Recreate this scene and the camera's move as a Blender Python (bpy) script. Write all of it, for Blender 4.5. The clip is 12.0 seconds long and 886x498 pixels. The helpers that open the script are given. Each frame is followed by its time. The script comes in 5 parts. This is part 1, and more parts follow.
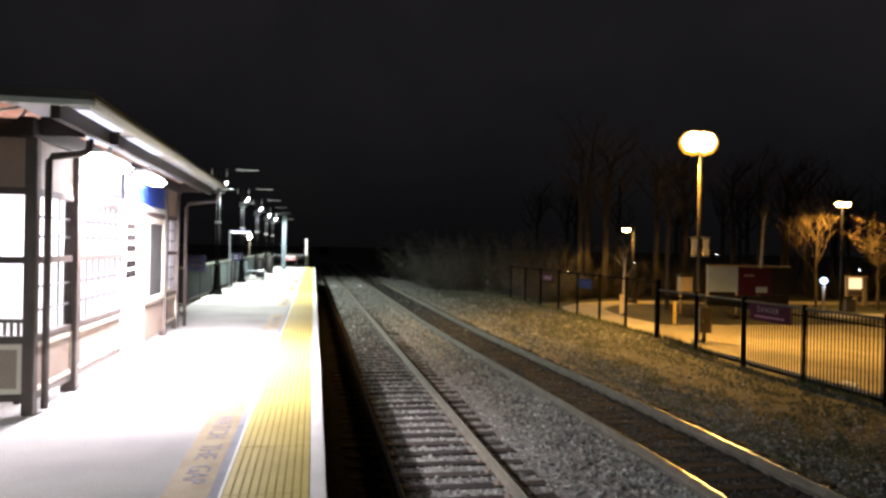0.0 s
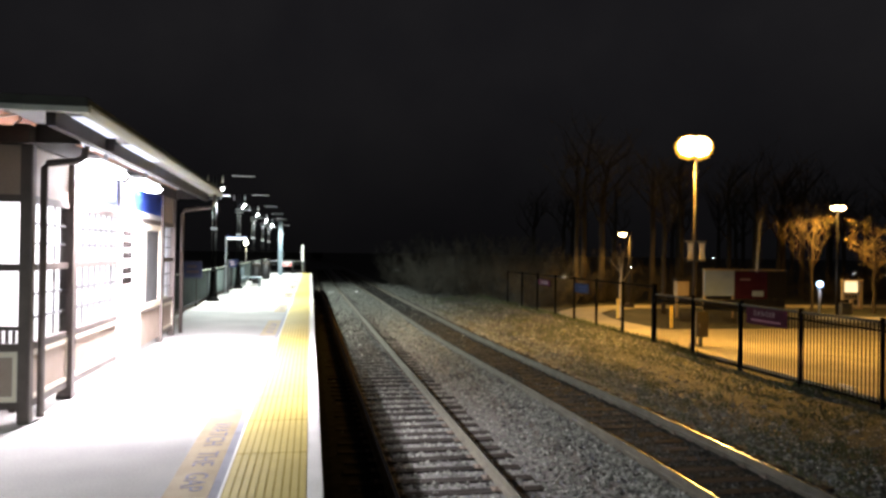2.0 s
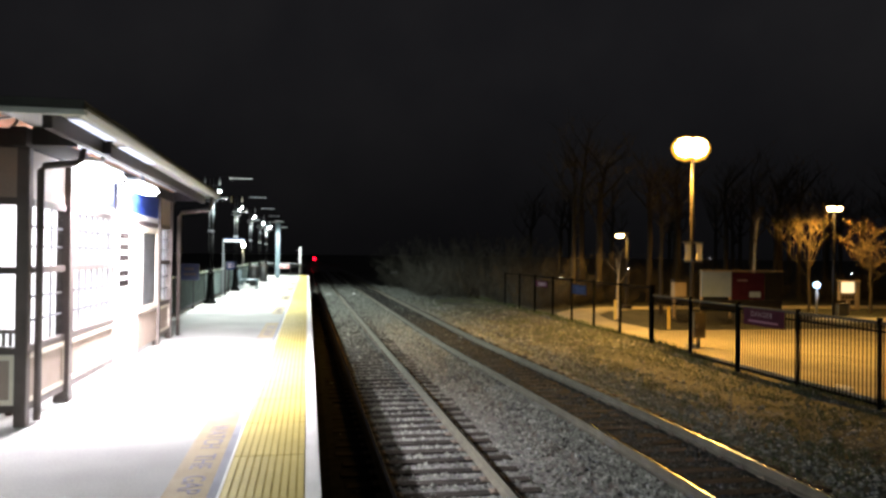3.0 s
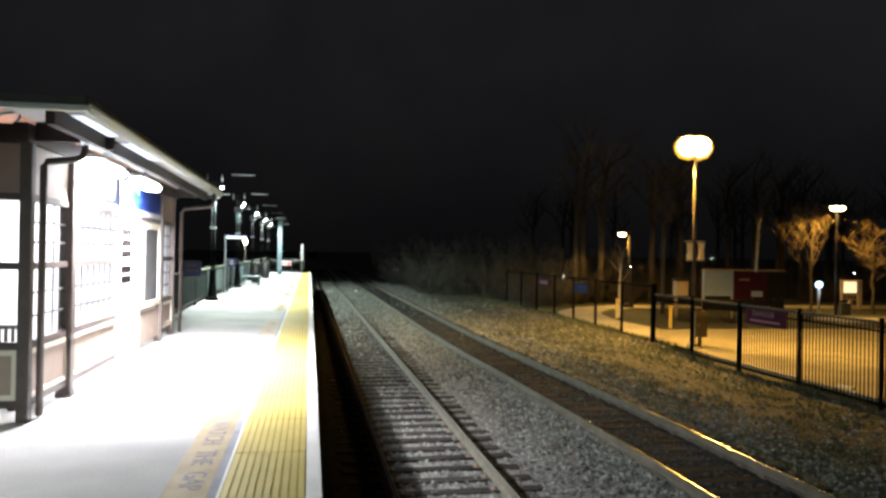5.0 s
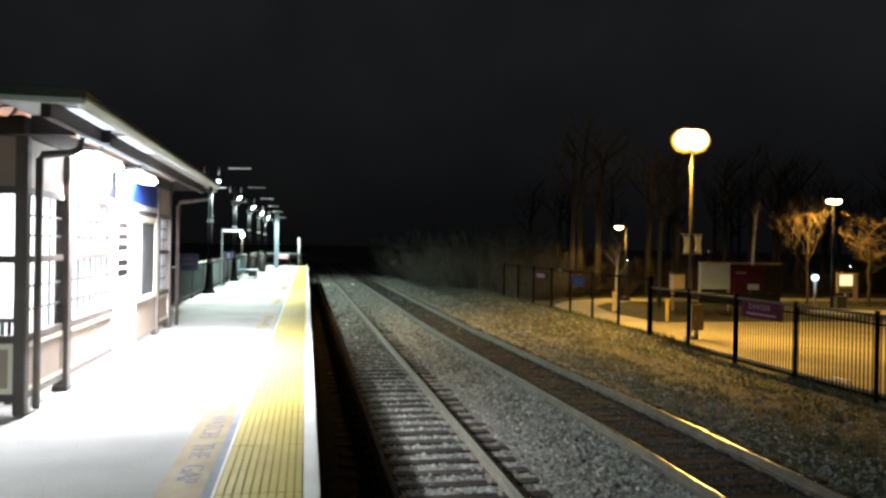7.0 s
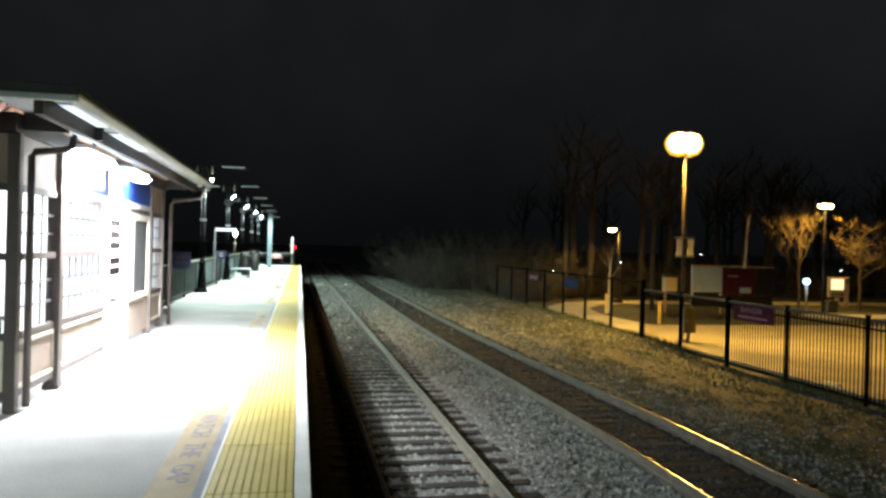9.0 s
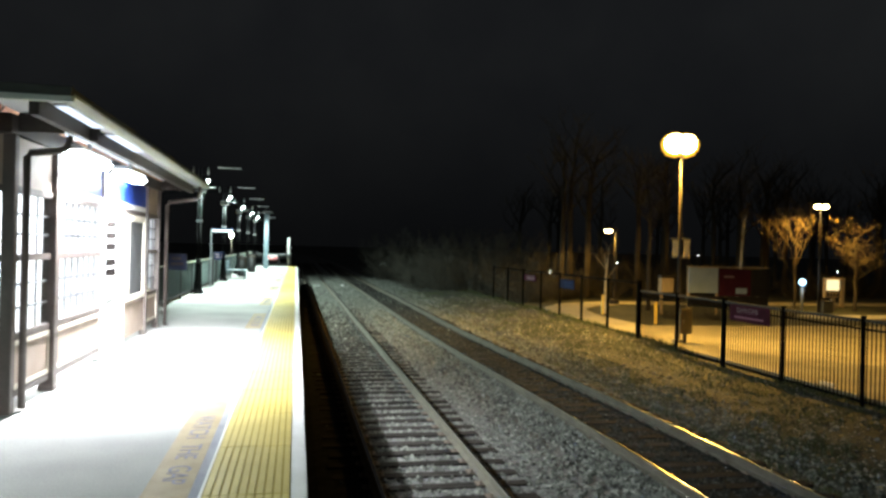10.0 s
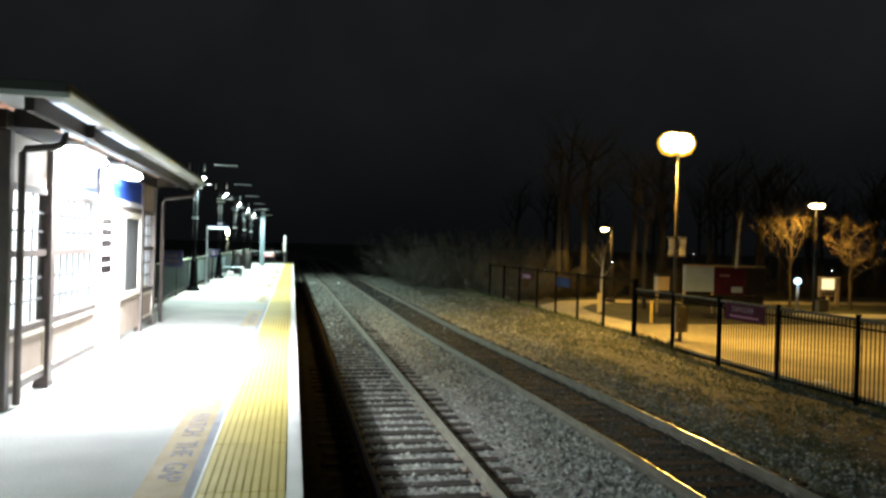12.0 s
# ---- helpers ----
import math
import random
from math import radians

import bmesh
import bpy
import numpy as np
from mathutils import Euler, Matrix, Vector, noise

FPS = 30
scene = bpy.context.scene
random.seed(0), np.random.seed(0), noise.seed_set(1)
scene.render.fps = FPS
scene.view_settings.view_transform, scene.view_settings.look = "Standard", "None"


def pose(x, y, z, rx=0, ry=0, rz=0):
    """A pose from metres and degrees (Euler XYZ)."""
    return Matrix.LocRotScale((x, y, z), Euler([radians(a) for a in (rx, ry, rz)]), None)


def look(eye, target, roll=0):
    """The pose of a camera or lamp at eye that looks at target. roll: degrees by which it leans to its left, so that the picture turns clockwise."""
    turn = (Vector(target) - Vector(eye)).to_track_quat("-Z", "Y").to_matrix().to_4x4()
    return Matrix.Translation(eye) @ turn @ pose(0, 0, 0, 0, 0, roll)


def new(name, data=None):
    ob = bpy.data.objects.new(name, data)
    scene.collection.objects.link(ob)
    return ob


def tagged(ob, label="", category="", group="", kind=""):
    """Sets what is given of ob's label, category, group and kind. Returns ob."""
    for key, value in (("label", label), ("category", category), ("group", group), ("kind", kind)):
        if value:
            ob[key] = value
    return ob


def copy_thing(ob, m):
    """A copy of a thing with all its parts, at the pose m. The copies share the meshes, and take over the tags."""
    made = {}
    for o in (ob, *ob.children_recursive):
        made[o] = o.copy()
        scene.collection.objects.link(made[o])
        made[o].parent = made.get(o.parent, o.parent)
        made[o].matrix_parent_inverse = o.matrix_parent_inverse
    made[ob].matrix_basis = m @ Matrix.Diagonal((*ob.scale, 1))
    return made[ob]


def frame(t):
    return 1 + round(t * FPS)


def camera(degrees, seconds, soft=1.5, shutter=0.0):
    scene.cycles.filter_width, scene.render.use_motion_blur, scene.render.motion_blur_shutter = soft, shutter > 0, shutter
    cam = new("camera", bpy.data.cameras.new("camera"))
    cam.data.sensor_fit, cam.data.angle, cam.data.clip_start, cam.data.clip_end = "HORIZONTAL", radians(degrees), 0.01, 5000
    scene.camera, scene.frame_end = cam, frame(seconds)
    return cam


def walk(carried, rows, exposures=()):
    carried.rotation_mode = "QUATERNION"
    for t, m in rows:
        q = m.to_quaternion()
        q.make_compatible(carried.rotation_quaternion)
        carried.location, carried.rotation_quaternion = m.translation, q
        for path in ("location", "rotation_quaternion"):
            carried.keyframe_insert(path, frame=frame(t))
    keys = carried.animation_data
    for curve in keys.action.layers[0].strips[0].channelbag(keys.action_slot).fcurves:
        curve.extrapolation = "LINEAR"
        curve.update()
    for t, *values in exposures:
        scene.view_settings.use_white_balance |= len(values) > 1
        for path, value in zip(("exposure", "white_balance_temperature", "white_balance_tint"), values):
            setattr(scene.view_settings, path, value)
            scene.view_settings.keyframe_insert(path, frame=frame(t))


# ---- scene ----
# ---- camera ----
cam = camera(62.18, 12.0, soft=2.8)
EYE = (0.0, 0.0, 1.70)
# seconds, heading, tilt, roll
TURNS = [(0.0, 9.96, -0.06, 1.11), (0.5, 10.03, 0.07, 1.10), (1.0, 10.14, 0.17, 0.97), (1.5, 10.17, 0.26, 0.82),
         (2.0, 10.22, 0.36, 0.84), (2.5, 10.32, 0.44, 0.84), (3.0, 10.42, 0.50, 0.69), (5.0, 10.27, 0.32, 0.98),
         (5.5, 10.07, 0.18, 1.00), (6.0, 10.15, 0.03, 0.82), (6.5, 10.31, -0.03, 0.76), (7.0, 10.51, -0.20, 0.96),
         (9.0, 11.02, -0.12, 1.46), (9.5, 11.17, -0.06, 1.50), (10.0, 11.29, -0.04, 1.42), (10.5, 11.39, -0.08, 1.63),
         (11.0, 11.54, -0.13, 1.72), (11.5, 11.63, -0.17, 1.52), (12.0, 11.58, -0.20, 1.61)]


def heading(yaw, tilt, roll):
    a, b = radians(yaw), radians(tilt)
    aim = Vector(EYE) + Vector((math.sin(a) * math.cos(b), math.cos(a) * math.cos(b), math.sin(b))) * 10
    return look(EYE, aim, roll)


# the picture begins a little pink and settles to a greener balance
BALANCE = [(0.0, 0.0, 6900, 22), (2.5, 0.0, 6750, 17), (5.5, 0.0, 6600, 9), (9.0, 0.0, 6450, 3), (12.0, 0.0, 6400, 1)]
walk(cam, [(t, heading(a, b, c)) for t, a, b, c in TURNS], BALANCE)

# ---- night sky ----
world = bpy.data.worlds.new("night")
scene.world = world
world.use_nodes = True
wn, wl = world.node_tree.nodes, world.node_tree.links
clouds = wn.new("ShaderNodeTexNoise")
clouds.inputs["Scale"].default_value, clouds.inputs["Detail"].default_value = 5.0, 8
haze = wn.new("ShaderNodeValToRGB")
haze.color_ramp.elements[0].position, haze.color_ramp.elements[1].position = 0.30, 0.72
haze.color_ramp.elements[0].color, haze.color_ramp.elements[1].color = (0.64, 0.66, 0.78, 1), (0.97, 0.99, 1.08, 1)
wc = wn.new("ShaderNodeTexCoord")
wl.new(wc.outputs["Generated"], clouds.inputs["Vector"])
wl.new(clouds.outputs[0], haze.inputs[0])
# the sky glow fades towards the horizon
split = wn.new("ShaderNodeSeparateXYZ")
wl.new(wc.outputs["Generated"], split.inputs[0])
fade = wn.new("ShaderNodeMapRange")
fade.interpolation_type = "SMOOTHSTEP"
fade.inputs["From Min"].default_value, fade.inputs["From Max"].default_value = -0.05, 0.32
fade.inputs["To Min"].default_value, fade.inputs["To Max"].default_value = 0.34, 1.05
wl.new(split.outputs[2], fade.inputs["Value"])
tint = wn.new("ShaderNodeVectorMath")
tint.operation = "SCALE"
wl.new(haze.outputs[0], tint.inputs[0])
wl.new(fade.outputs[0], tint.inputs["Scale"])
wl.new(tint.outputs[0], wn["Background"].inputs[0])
wn["Background"].inputs[1].default_value = 0.0115
scene.view_settings.exposure = 0.0


def point_lamp(name, at, watts, colour, radius=0.12):
    d = bpy.data.lights.new(name, "POINT")
    d.energy, d.color, d.shadow_soft_size = watts, colour, radius
    ob = new(name, d)
    ob.location = at
    return ob


def spot_lamp(name, at, target, watts, colour, degrees=140, blend=0.6, radius=0.12):
    d = bpy.data.lights.new(name, "SPOT")
    d.energy, d.color, d.shadow_soft_size, d.spot_size, d.spot_blend = watts, colour, radius, radians(degrees), blend
    ob = new(name, d)
    ob.matrix_world = look(at, target)
    return ob


def area_lamp(name, at, target, watts, colour, sx, sy, spread=180):
    d = bpy.data.lights.new(name, "AREA")
    d.energy, d.color, d.shape, d.size, d.size_y, d.spread = watts, colour, "RECTANGLE", sx, sy, radians(spread)
    ob = new(name, d)
    ob.matrix_world = look(at, target)
    return ob


COOL = (0.95, 0.945, 1.0)
GREENISH = (0.84, 1.0, 0.95)
SODIUM = (1.0, 0.53, 0.08)
POST_YS = [0.3, 25.5, 34.0, 42.4, 50.6, 58.3]
POST_X = -3.18

# shelter tubes under the eave and inside
for y, watts in ((9.5, 700), (11.7, 1500)):
    area_lamp("shelter_tube_light", (-2.44, y, 2.58), (-2.52, y + 0.5, 0.0), watts, COOL, 0.12, 1.2, 146)
    area_lamp("shelter_tube_light", (-2.44, y, 2.57), (-2.25, y, 0.0), 200, COOL, 0.12, 1.2)
for y in (9.4, 11.3, 13.6):
    area_lamp("waiting_room_light", (-3.75, y, 2.60), (-3.75, y + 0.01, 0.0), 80, COOL, 0.5, 1.2)
# platform posts; the one at 0.3 is unseen, added to light the near deck
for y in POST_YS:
    near = y < 5
    # the near lamp sits below its lens to set the platform's shadow edge
    at = (POST_X + 0.20, y, 3.20) if near else (POST_X + 0.50, y, 3.52)
    spot_lamp("platform_post_light", at, (POST_X + 1.1, y + 0.2, 0.0), 820 if near else 3800 if y < 30 else 2700, GREENISH, 168, 0.4, 0.06 if near else 0.12)
    # fill lamp added at each lens; the last one also lifts the far track
    point_lamp("lens_fill_light", (POST_X + 0.36, y, 3.68), 560 if y > 58 else 48, GREENISH, 0.06)
# sodium lamps over the path
spot_lamp("sodium_light", (13.41, 24.85, 5.15), (13.41, 24.85, -1.5), 9300, SODIUM, 155, 0.5, 0.2)
spot_lamp("sodium_light", (19.45, 43.5, 2.9), (19.45, 43.5, -1.5), 1400, SODIUM, 170, 0.3)
spot_lamp("sodium_light", (30.55, 38.55, 4.35), (30.55, 38.55, -1.5), 2600, SODIUM, 178, 0.15, 0.2)
point_lamp("bollard_light", (29.0, 37.75, 0.32), 25, (0.7, 0.86, 1.0), 0.1)
point_lamp("yard_light", (-4.36, 52.0, 1.95), 110, (0.9, 1.0, 0.75), 0.1)


# ---- materials ----
def mat(name, a, b, scale=6.0, rough=0.7, metal=0.0, bump=0.25, fine=45.0, vary=0.0, stretch=(1, 1, 1), island=False, spec=0.5):
    m = bpy.data.materials.new(name)
    m.use_nodes = True
    n, l = m.node_tree.nodes, m.node_tree.links
    p = n["Principled BSDF"]
    geo = n.new("ShaderNodeNewGeometry")
    mapping = n.new("ShaderNodeMapping")
    mapping.inputs["Scale"].default_value = stretch
    l.new(geo.outputs["Position"], mapping.inputs["Vector"])
    big, small = n.new("ShaderNodeTexNoise"), n.new("ShaderNodeTexNoise")
    big.inputs["Scale"].default_value, big.inputs["Detail"].default_value = scale, 5
    small.inputs["Scale"].default_value, small.inputs["Detail"].default_value = fine, 6
    for t in (big, small):
        l.new(mapping.outputs[0], t.inputs["Vector"])
    add = n.new("ShaderNodeMath")
    add.operation = "MULTIPLY_ADD"
    add.inputs[1].default_value = 0.45
    l.new(small.outputs[0], add.inputs[0])
    half = n.new("ShaderNodeMath")
    half.operation = "MULTIPLY"
    half.inputs[1].default_value = 0.6
    l.new(big.outputs[0], half.inputs[0])
    l.new(half.outputs[0], add.inputs[2])
    ramp = n.new("ShaderNodeValToRGB")
    ramp.color_ramp.elements[0].position, ramp.color_ramp.elements[1].position = 0.36, 0.70
    ramp.color_ramp.elements[0].color, ramp.color_ramp.elements[1].color = (*a, 1), (*b, 1)
    l.new(add.outputs[0], ramp.inputs[0])
    colour = ramp.outputs[0]
    if vary:
        info = n.new("ShaderNodeNewGeometry") if island else n.new("ShaderNodeObjectInfo")
        rnd = info.outputs["Random Per Island"] if island else info.outputs["Random"]
        rng = n.new("ShaderNodeMapRange")
        rng.inputs["To Min"].default_value, rng.inputs["To Max"].default_value = 1 - vary, 1 + vary
        l.new(rnd, rng.inputs["Value"])
        hsv = n.new("ShaderNodeHueSaturation")
        l.new(rng.outputs[0], hsv.inputs["Value"])
        l.new(colour, hsv.inputs["Color"])
        colour = hsv.outputs[0]
    l.new(colour, p.inputs["Base Color"])
    p.inputs["Metallic"].default_value = metal
    p.inputs["Specular IOR Level"].default_value = spec
    rr = n.new("ShaderNodeMapRange")
    rr.inputs["To Min"].default_value, rr.inputs["To Max"].default_value = max(0.03, rough - 0.12), min(1, rough + 0.12)
    l.new(small.outputs[0], rr.inputs["Value"])
    l.new(rr.outputs[0], p.inputs["Roughness"])
    if bump:
        bp = n.new("ShaderNodeBump")
        bp.inputs["Strength"].default_value, bp.inputs["Distance"].default_value = bump, 0.02
        l.new(add.outputs[0], bp.inputs["Height"])
        l.new(bp.outputs[0], p.inputs["Normal"])
    return m


def glow(name, colour, strength):
    m = bpy.data.materials.new(name)
    m.use_nodes = True
    p = m.node_tree.nodes["Principled BSDF"]
    p.inputs["Base Color"].default_value = (*[min(1, c * 0.8) for c in colour], 1)
    p.inputs["Emission Color"].default_value = (*colour, 1)
    p.inputs["Emission Strength"].default_value = strength
    return m


def clear_glass(name):
    m = bpy.data.materials.new(name)
    m.use_nodes = True
    p = m.node_tree.nodes["Principled BSDF"]
    p.inputs["Base Color"].default_value = (0.95, 0.98, 1, 1)
    p.inputs["Roughness"].default_value = 0.08
    p.inputs["Transmission Weight"].default_value = 1.0
    p.inputs["IOR"].default_value = 1.1
    return m


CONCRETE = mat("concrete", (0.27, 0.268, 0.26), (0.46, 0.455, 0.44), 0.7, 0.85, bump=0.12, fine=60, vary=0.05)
# platform side and wall: concrete with the shade put into a darker colour
CONCRETE_SHADED = mat("platform_shaded_concrete", (0.10, 0.095, 0.085), (0.19, 0.18, 0.165), 2.0, 0.9, bump=0.3)
# darker yellow: the shade between the tactile ribs, put into the colour
GROOVE_SHADE = mat("shaded_tactile_groove", (0.29, 0.215, 0.04), (0.39, 0.295, 0.06), 4, 0.8, bump=0.1)
TACTILE = mat("yellow_tactile", (0.50, 0.395, 0.10), (0.64, 0.52, 0.15), 2.5, 0.5, bump=0.1, vary=0.08, spec=0.5)
WHITE_PAINT = mat("white_paint", (0.66, 0.66, 0.63), (0.80, 0.80, 0.78), 3, 0.6, bump=0.1)
OCHRE = mat("ochre_paint", (0.28, 0.205, 0.10), (0.42, 0.33, 0.19), 5, 0.7, bump=0.1)
LETTER = mat("dark_blue_lettering", (0.09, 0.09, 0.15), (0.24, 0.22, 0.25), 12, 0.7, bump=0.05)
GREY_LINE = mat("grey_joint_filler", (0.20, 0.21, 0.25), (0.32, 0.33, 0.37), 4, 0.8)
RAIL_SIDE = mat("rusted_rail", (0.064, 0.059, 0.043), (0.128, 0.118, 0.088), 4, 0.75, metal=0.1, bump=0.3)
RAIL_HEAD = mat("polished_rail_head", (0.42, 0.40, 0.37), (0.58, 0.55, 0.51), 3, 0.17, metal=1.0, bump=0.0, stretch=(1, 0.05, 1))
TIE = mat("weathered_sleeper_wood", (0.014, 0.012, 0.011), (0.044, 0.039, 0.036), 3, 0.9, bump=0.6, vary=0.35, stretch=(0.4, 4, 2), spec=0.1)
PLATE = mat("rusty_plate", (0.09, 0.07, 0.055), (0.19, 0.15, 0.115), 8, 0.8, metal=0.2)
BALLAST = mat("ballast_bed", (0.035, 0.035, 0.034), (0.19, 0.188, 0.182), 14, 0.95, bump=1.0, fine=28)
STONE = mat("ballast_stone", (0.066, 0.069, 0.061), (0.21, 0.22, 0.192), 6, 0.9, bump=0.3, vary=0.75, island=True)
DIRT = mat("grass_and_dirt", (0.008, 0.013, 0.007), (0.066, 0.068, 0.056), 1.1, 0.95, bump=0.9, fine=14)
GRASS = mat("winter_grass", (0.034, 0.050, 0.018), (0.095, 0.115, 0.048), 3, 0.9, bump=0, vary=0.4, island=True)
LITTER = mat("dry_leaf_litter", (0.032, 0.032, 0.024), (0.13, 0.125, 0.10), 7, 0.9, bump=0, vary=0.5, island=True)
ASPHALT = mat("pale_path_surface", (0.24, 0.225, 0.185), (0.42, 0.385, 0.32), 0.8, 0.9, bump=0.25, fine=50)
KERB = mat("kerb_concrete", (0.28, 0.27, 0.25), (0.42, 0.41, 0.38), 3, 0.85)
BLACK_METAL = mat("black_painted_metal", (0.010, 0.010, 0.011), (0.024, 0.023, 0.024), 8, 0.55, metal=0.2, bump=0.08)
BROWN_METAL = mat("brown_painted_metal", (0.055, 0.042, 0.038), (0.095, 0.075, 0.068), 4, 0.5, bump=0.06)
BEIGE = mat("beige_panel", (0.26, 0.20, 0.165), (0.34, 0.27, 0.225), 3, 0.6, bump=0.06)
CREAM = mat("cream_trim", (0.60, 0.55, 0.45), (0.72, 0.67, 0.57), 3, 0.55, bump=0.06)
FASCIA = mat("cream_fascia", (0.56, 0.60, 0.57), (0.66, 0.70, 0.67), 2, 0.5, bump=0.05)
ROOFING = mat("dark_roof_edge", (0.034, 0.037, 0.034), (0.062, 0.066, 0.060), 3, 0.6, bump=0.1)
SOFFIT = mat("painted_soffit", (0.66, 0.68, 0.74), (0.76, 0.78, 0.83), 3, 0.6, bump=0.06, stretch=(6, 0.5, 1))
DECKING = mat("orange_timber_deck", (0.46, 0.20, 0.10), (0.62, 0.31, 0.17), 3, 0.6, stretch=(1, 8, 1))
INTERIOR = mat("white_interior_wall", (0.68, 0.68, 0.66), (0.80, 0.80, 0.79), 2, 0.7, bump=0.05)
GLASS = clear_glass("window_glass")
WHITE_STEEL = mat("white_enamel", (0.70, 0.71, 0.72), (0.80, 0.81, 0.82), 3, 0.4, bump=0.03)
BLUE_SIGN = mat("blue_sign_face", (0.010, 0.035, 0.22), (0.018, 0.055, 0.30), 3, 0.45, bump=0.02)
RED_SIGN = mat("red_sign_face", (0.040, 0.009, 0.018), (0.068, 0.015, 0.030), 3, 0.8, bump=0.05, spec=0.08)
GREY_SIGN = mat("pale_grey_panel", (0.36, 0.38, 0.40), (0.48, 0.50, 0.52), 2, 0.6, bump=0.05)
GALV = mat("galvanised_steel", (0.36, 0.37, 0.38), (0.52, 0.53, 0.54), 6, 0.45, metal=0.7, bump=0.06)
BARK = mat("tree_bark", (0.028, 0.023, 0.017), (0.072, 0.06, 0.045), 5, 0.95, bump=0.8, stretch=(3, 3, 0.6))
PALE_BARK = mat("pale_bark", (0.24, 0.21, 0.17), (0.68, 0.64, 0.56), 5, 0.9, bump=0.5, stretch=(1, 1, 3))
TWIG = mat("bare_twigs", (0.10, 0.08, 0.05), (0.20, 0.16, 0.10), 4, 0.95, bump=0)
BUD = mat("pale_buds", (0.11, 0.088, 0.055), (0.22, 0.175, 0.11), 6, 0.9, bump=0, vary=0.4, island=True)
# shrub twigs darkened in colour where the path lamp would light them too much
SHADED_SHRUB = mat("shaded_undergrowth_twigs", (0.020, 0.017, 0.013), (0.042, 0.036, 0.027), 3, 0.95, bump=0, vary=0.3, island=True)
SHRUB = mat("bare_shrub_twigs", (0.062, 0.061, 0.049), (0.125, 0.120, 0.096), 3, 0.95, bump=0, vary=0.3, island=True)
POLE_PAINT = mat("bronze_pole_paint", (0.02, 0.016, 0.013), (0.042, 0.034, 0.028), 5, 0.65, metal=0.1)
WOOD_POST = mat("pale_timber_post", (0.34, 0.26, 0.16), (0.50, 0.40, 0.27), 4, 0.85, bump=0.3, stretch=(3, 3, 0.6))
COLUMN_PAINT = mat("blue_grey_column_paint", (0.06, 0.09, 0.11), (0.10, 0.135, 0.155), 3, 0.5, bump=0.05)
YELLOW_PAINT = mat("yellow_bollard_paint", (0.50, 0.38, 0.10), (0.66, 0.52, 0.17), 5, 0.6, bump=0.05)
RAIL_BLACK = mat("glossy_black_rail", (0.006, 0.006, 0.006), (0.014, 0.014, 0.014), 8, 0.42, bump=0.02, spec=0.4)
POSTER = mat("dark_grey_poster", (0.035, 0.037, 0.042), (0.07, 0.074, 0.08), 4, 0.6, bump=0)
FROSTED = mat("frosted_white_pane", (0.60, 0.62, 0.66), (0.74, 0.76, 0.79), 6, 0.5, bump=0.05)
DISPLAY = mat("matt_dark_display", (0.005, 0.004, 0.004), (0.008, 0.006, 0.006), 5, 0.8, bump=0, spec=0.02)
BAR_GREY = mat("grey_glazing_bar", (0.10, 0.095, 0.10), (0.15, 0.145, 0.15), 5, 0.6, bump=0.02)
FENCE_BLUE = mat("blue_grey_fence_board", (0.06, 0.07, 0.17), (0.10, 0.11, 0.24), 3, 0.6, bump=0.03)
PIPE_GREY = mat("dull_grey_pipe", (0.09, 0.10, 0.11), (0.15, 0.16, 0.17), 6, 0.5, metal=0.2, bump=0.05)
HANDRAIL = mat("worn_green_handrail", (0.20, 0.22, 0.17), (0.30, 0.32, 0.25), 4, 0.6, bump=0.05)
CABINET = mat("olive_cabinet_paint", (0.12, 0.105, 0.06), (0.18, 0.155, 0.09), 4, 0.6, bump=0.05)
DIM_BLUE = mat("faded_blue_board", (0.006, 0.010, 0.034), (0.010, 0.017, 0.052), 3, 0.7, bump=0.03, spec=0.15)
BLUE_PRINT = mat("blue_print", (0.02, 0.03, 0.08), (0.034, 0.048, 0.11), 6, 0.7, bump=0.02, spec=0.1)
FENCE_BLACK = mat("matt_black_fence", (0.002, 0.002, 0.002), (0.005, 0.005, 0.005), 8, 0.8, bump=0.08, spec=0.03)
PALE_LEAF = mat("pale_yellow_leaves", (0.20, 0.17, 0.08), (0.40, 0.34, 0.17), 8, 0.9, bump=0, vary=0.5, island=True)
PEBBLE = mat("pale_pebbles", (0.20, 0.19, 0.17), (0.42, 0.40, 0.36), 6, 0.9, bump=0, vary=0.4, island=True)
# brown of the fouled far bed, also the shadow colour beside the platform
FOULED_AND_SHADE = mat("fouled_and_shade_brown", (0.008, 0.009, 0.008), (0.030, 0.032, 0.029), 5, 0.95, bump=0.9, fine=30, spec=0.08)
FOULED_STONE = mat("fouled_stone_chips", (0.014, 0.015, 0.014), (0.075, 0.077, 0.070), 6, 0.95, bump=0.2, vary=0.6, island=True, spec=0.1)
BOARD_GREY = mat("weathered_board_grey", (0.25, 0.34, 0.48), (0.35, 0.45, 0.60), 2, 0.7, bump=0.06)
DIM_PRINT = mat("faded_pale_print", (0.16, 0.11, 0.13), (0.26, 0.19, 0.21), 6, 0.7, bump=0.03)
DARK_BROWN = mat("dark_brown_beam", (0.020, 0.015, 0.013), (0.042, 0.033, 0.029), 4, 0.6, bump=0.06, spec=0.25)
WAGON = mat("dark_wagon_paint", (0.025, 0.018, 0.016), (0.05, 0.038, 0.033), 1, 0.7)
GLOW_COOL = glow("tube_glow", (0.86, 0.93, 1.0), 34.0)
GLOW_POST = glow("post_lens_glow", (0.86, 1.0, 0.97), 45.0)
GLOW_SODIUM = glow("sodium_glow", (1.0, 0.70, 0.28), 44.0)
GLOW_STRIP = glow("strip_glow", (0.72, 0.80, 1.0), 1.1)
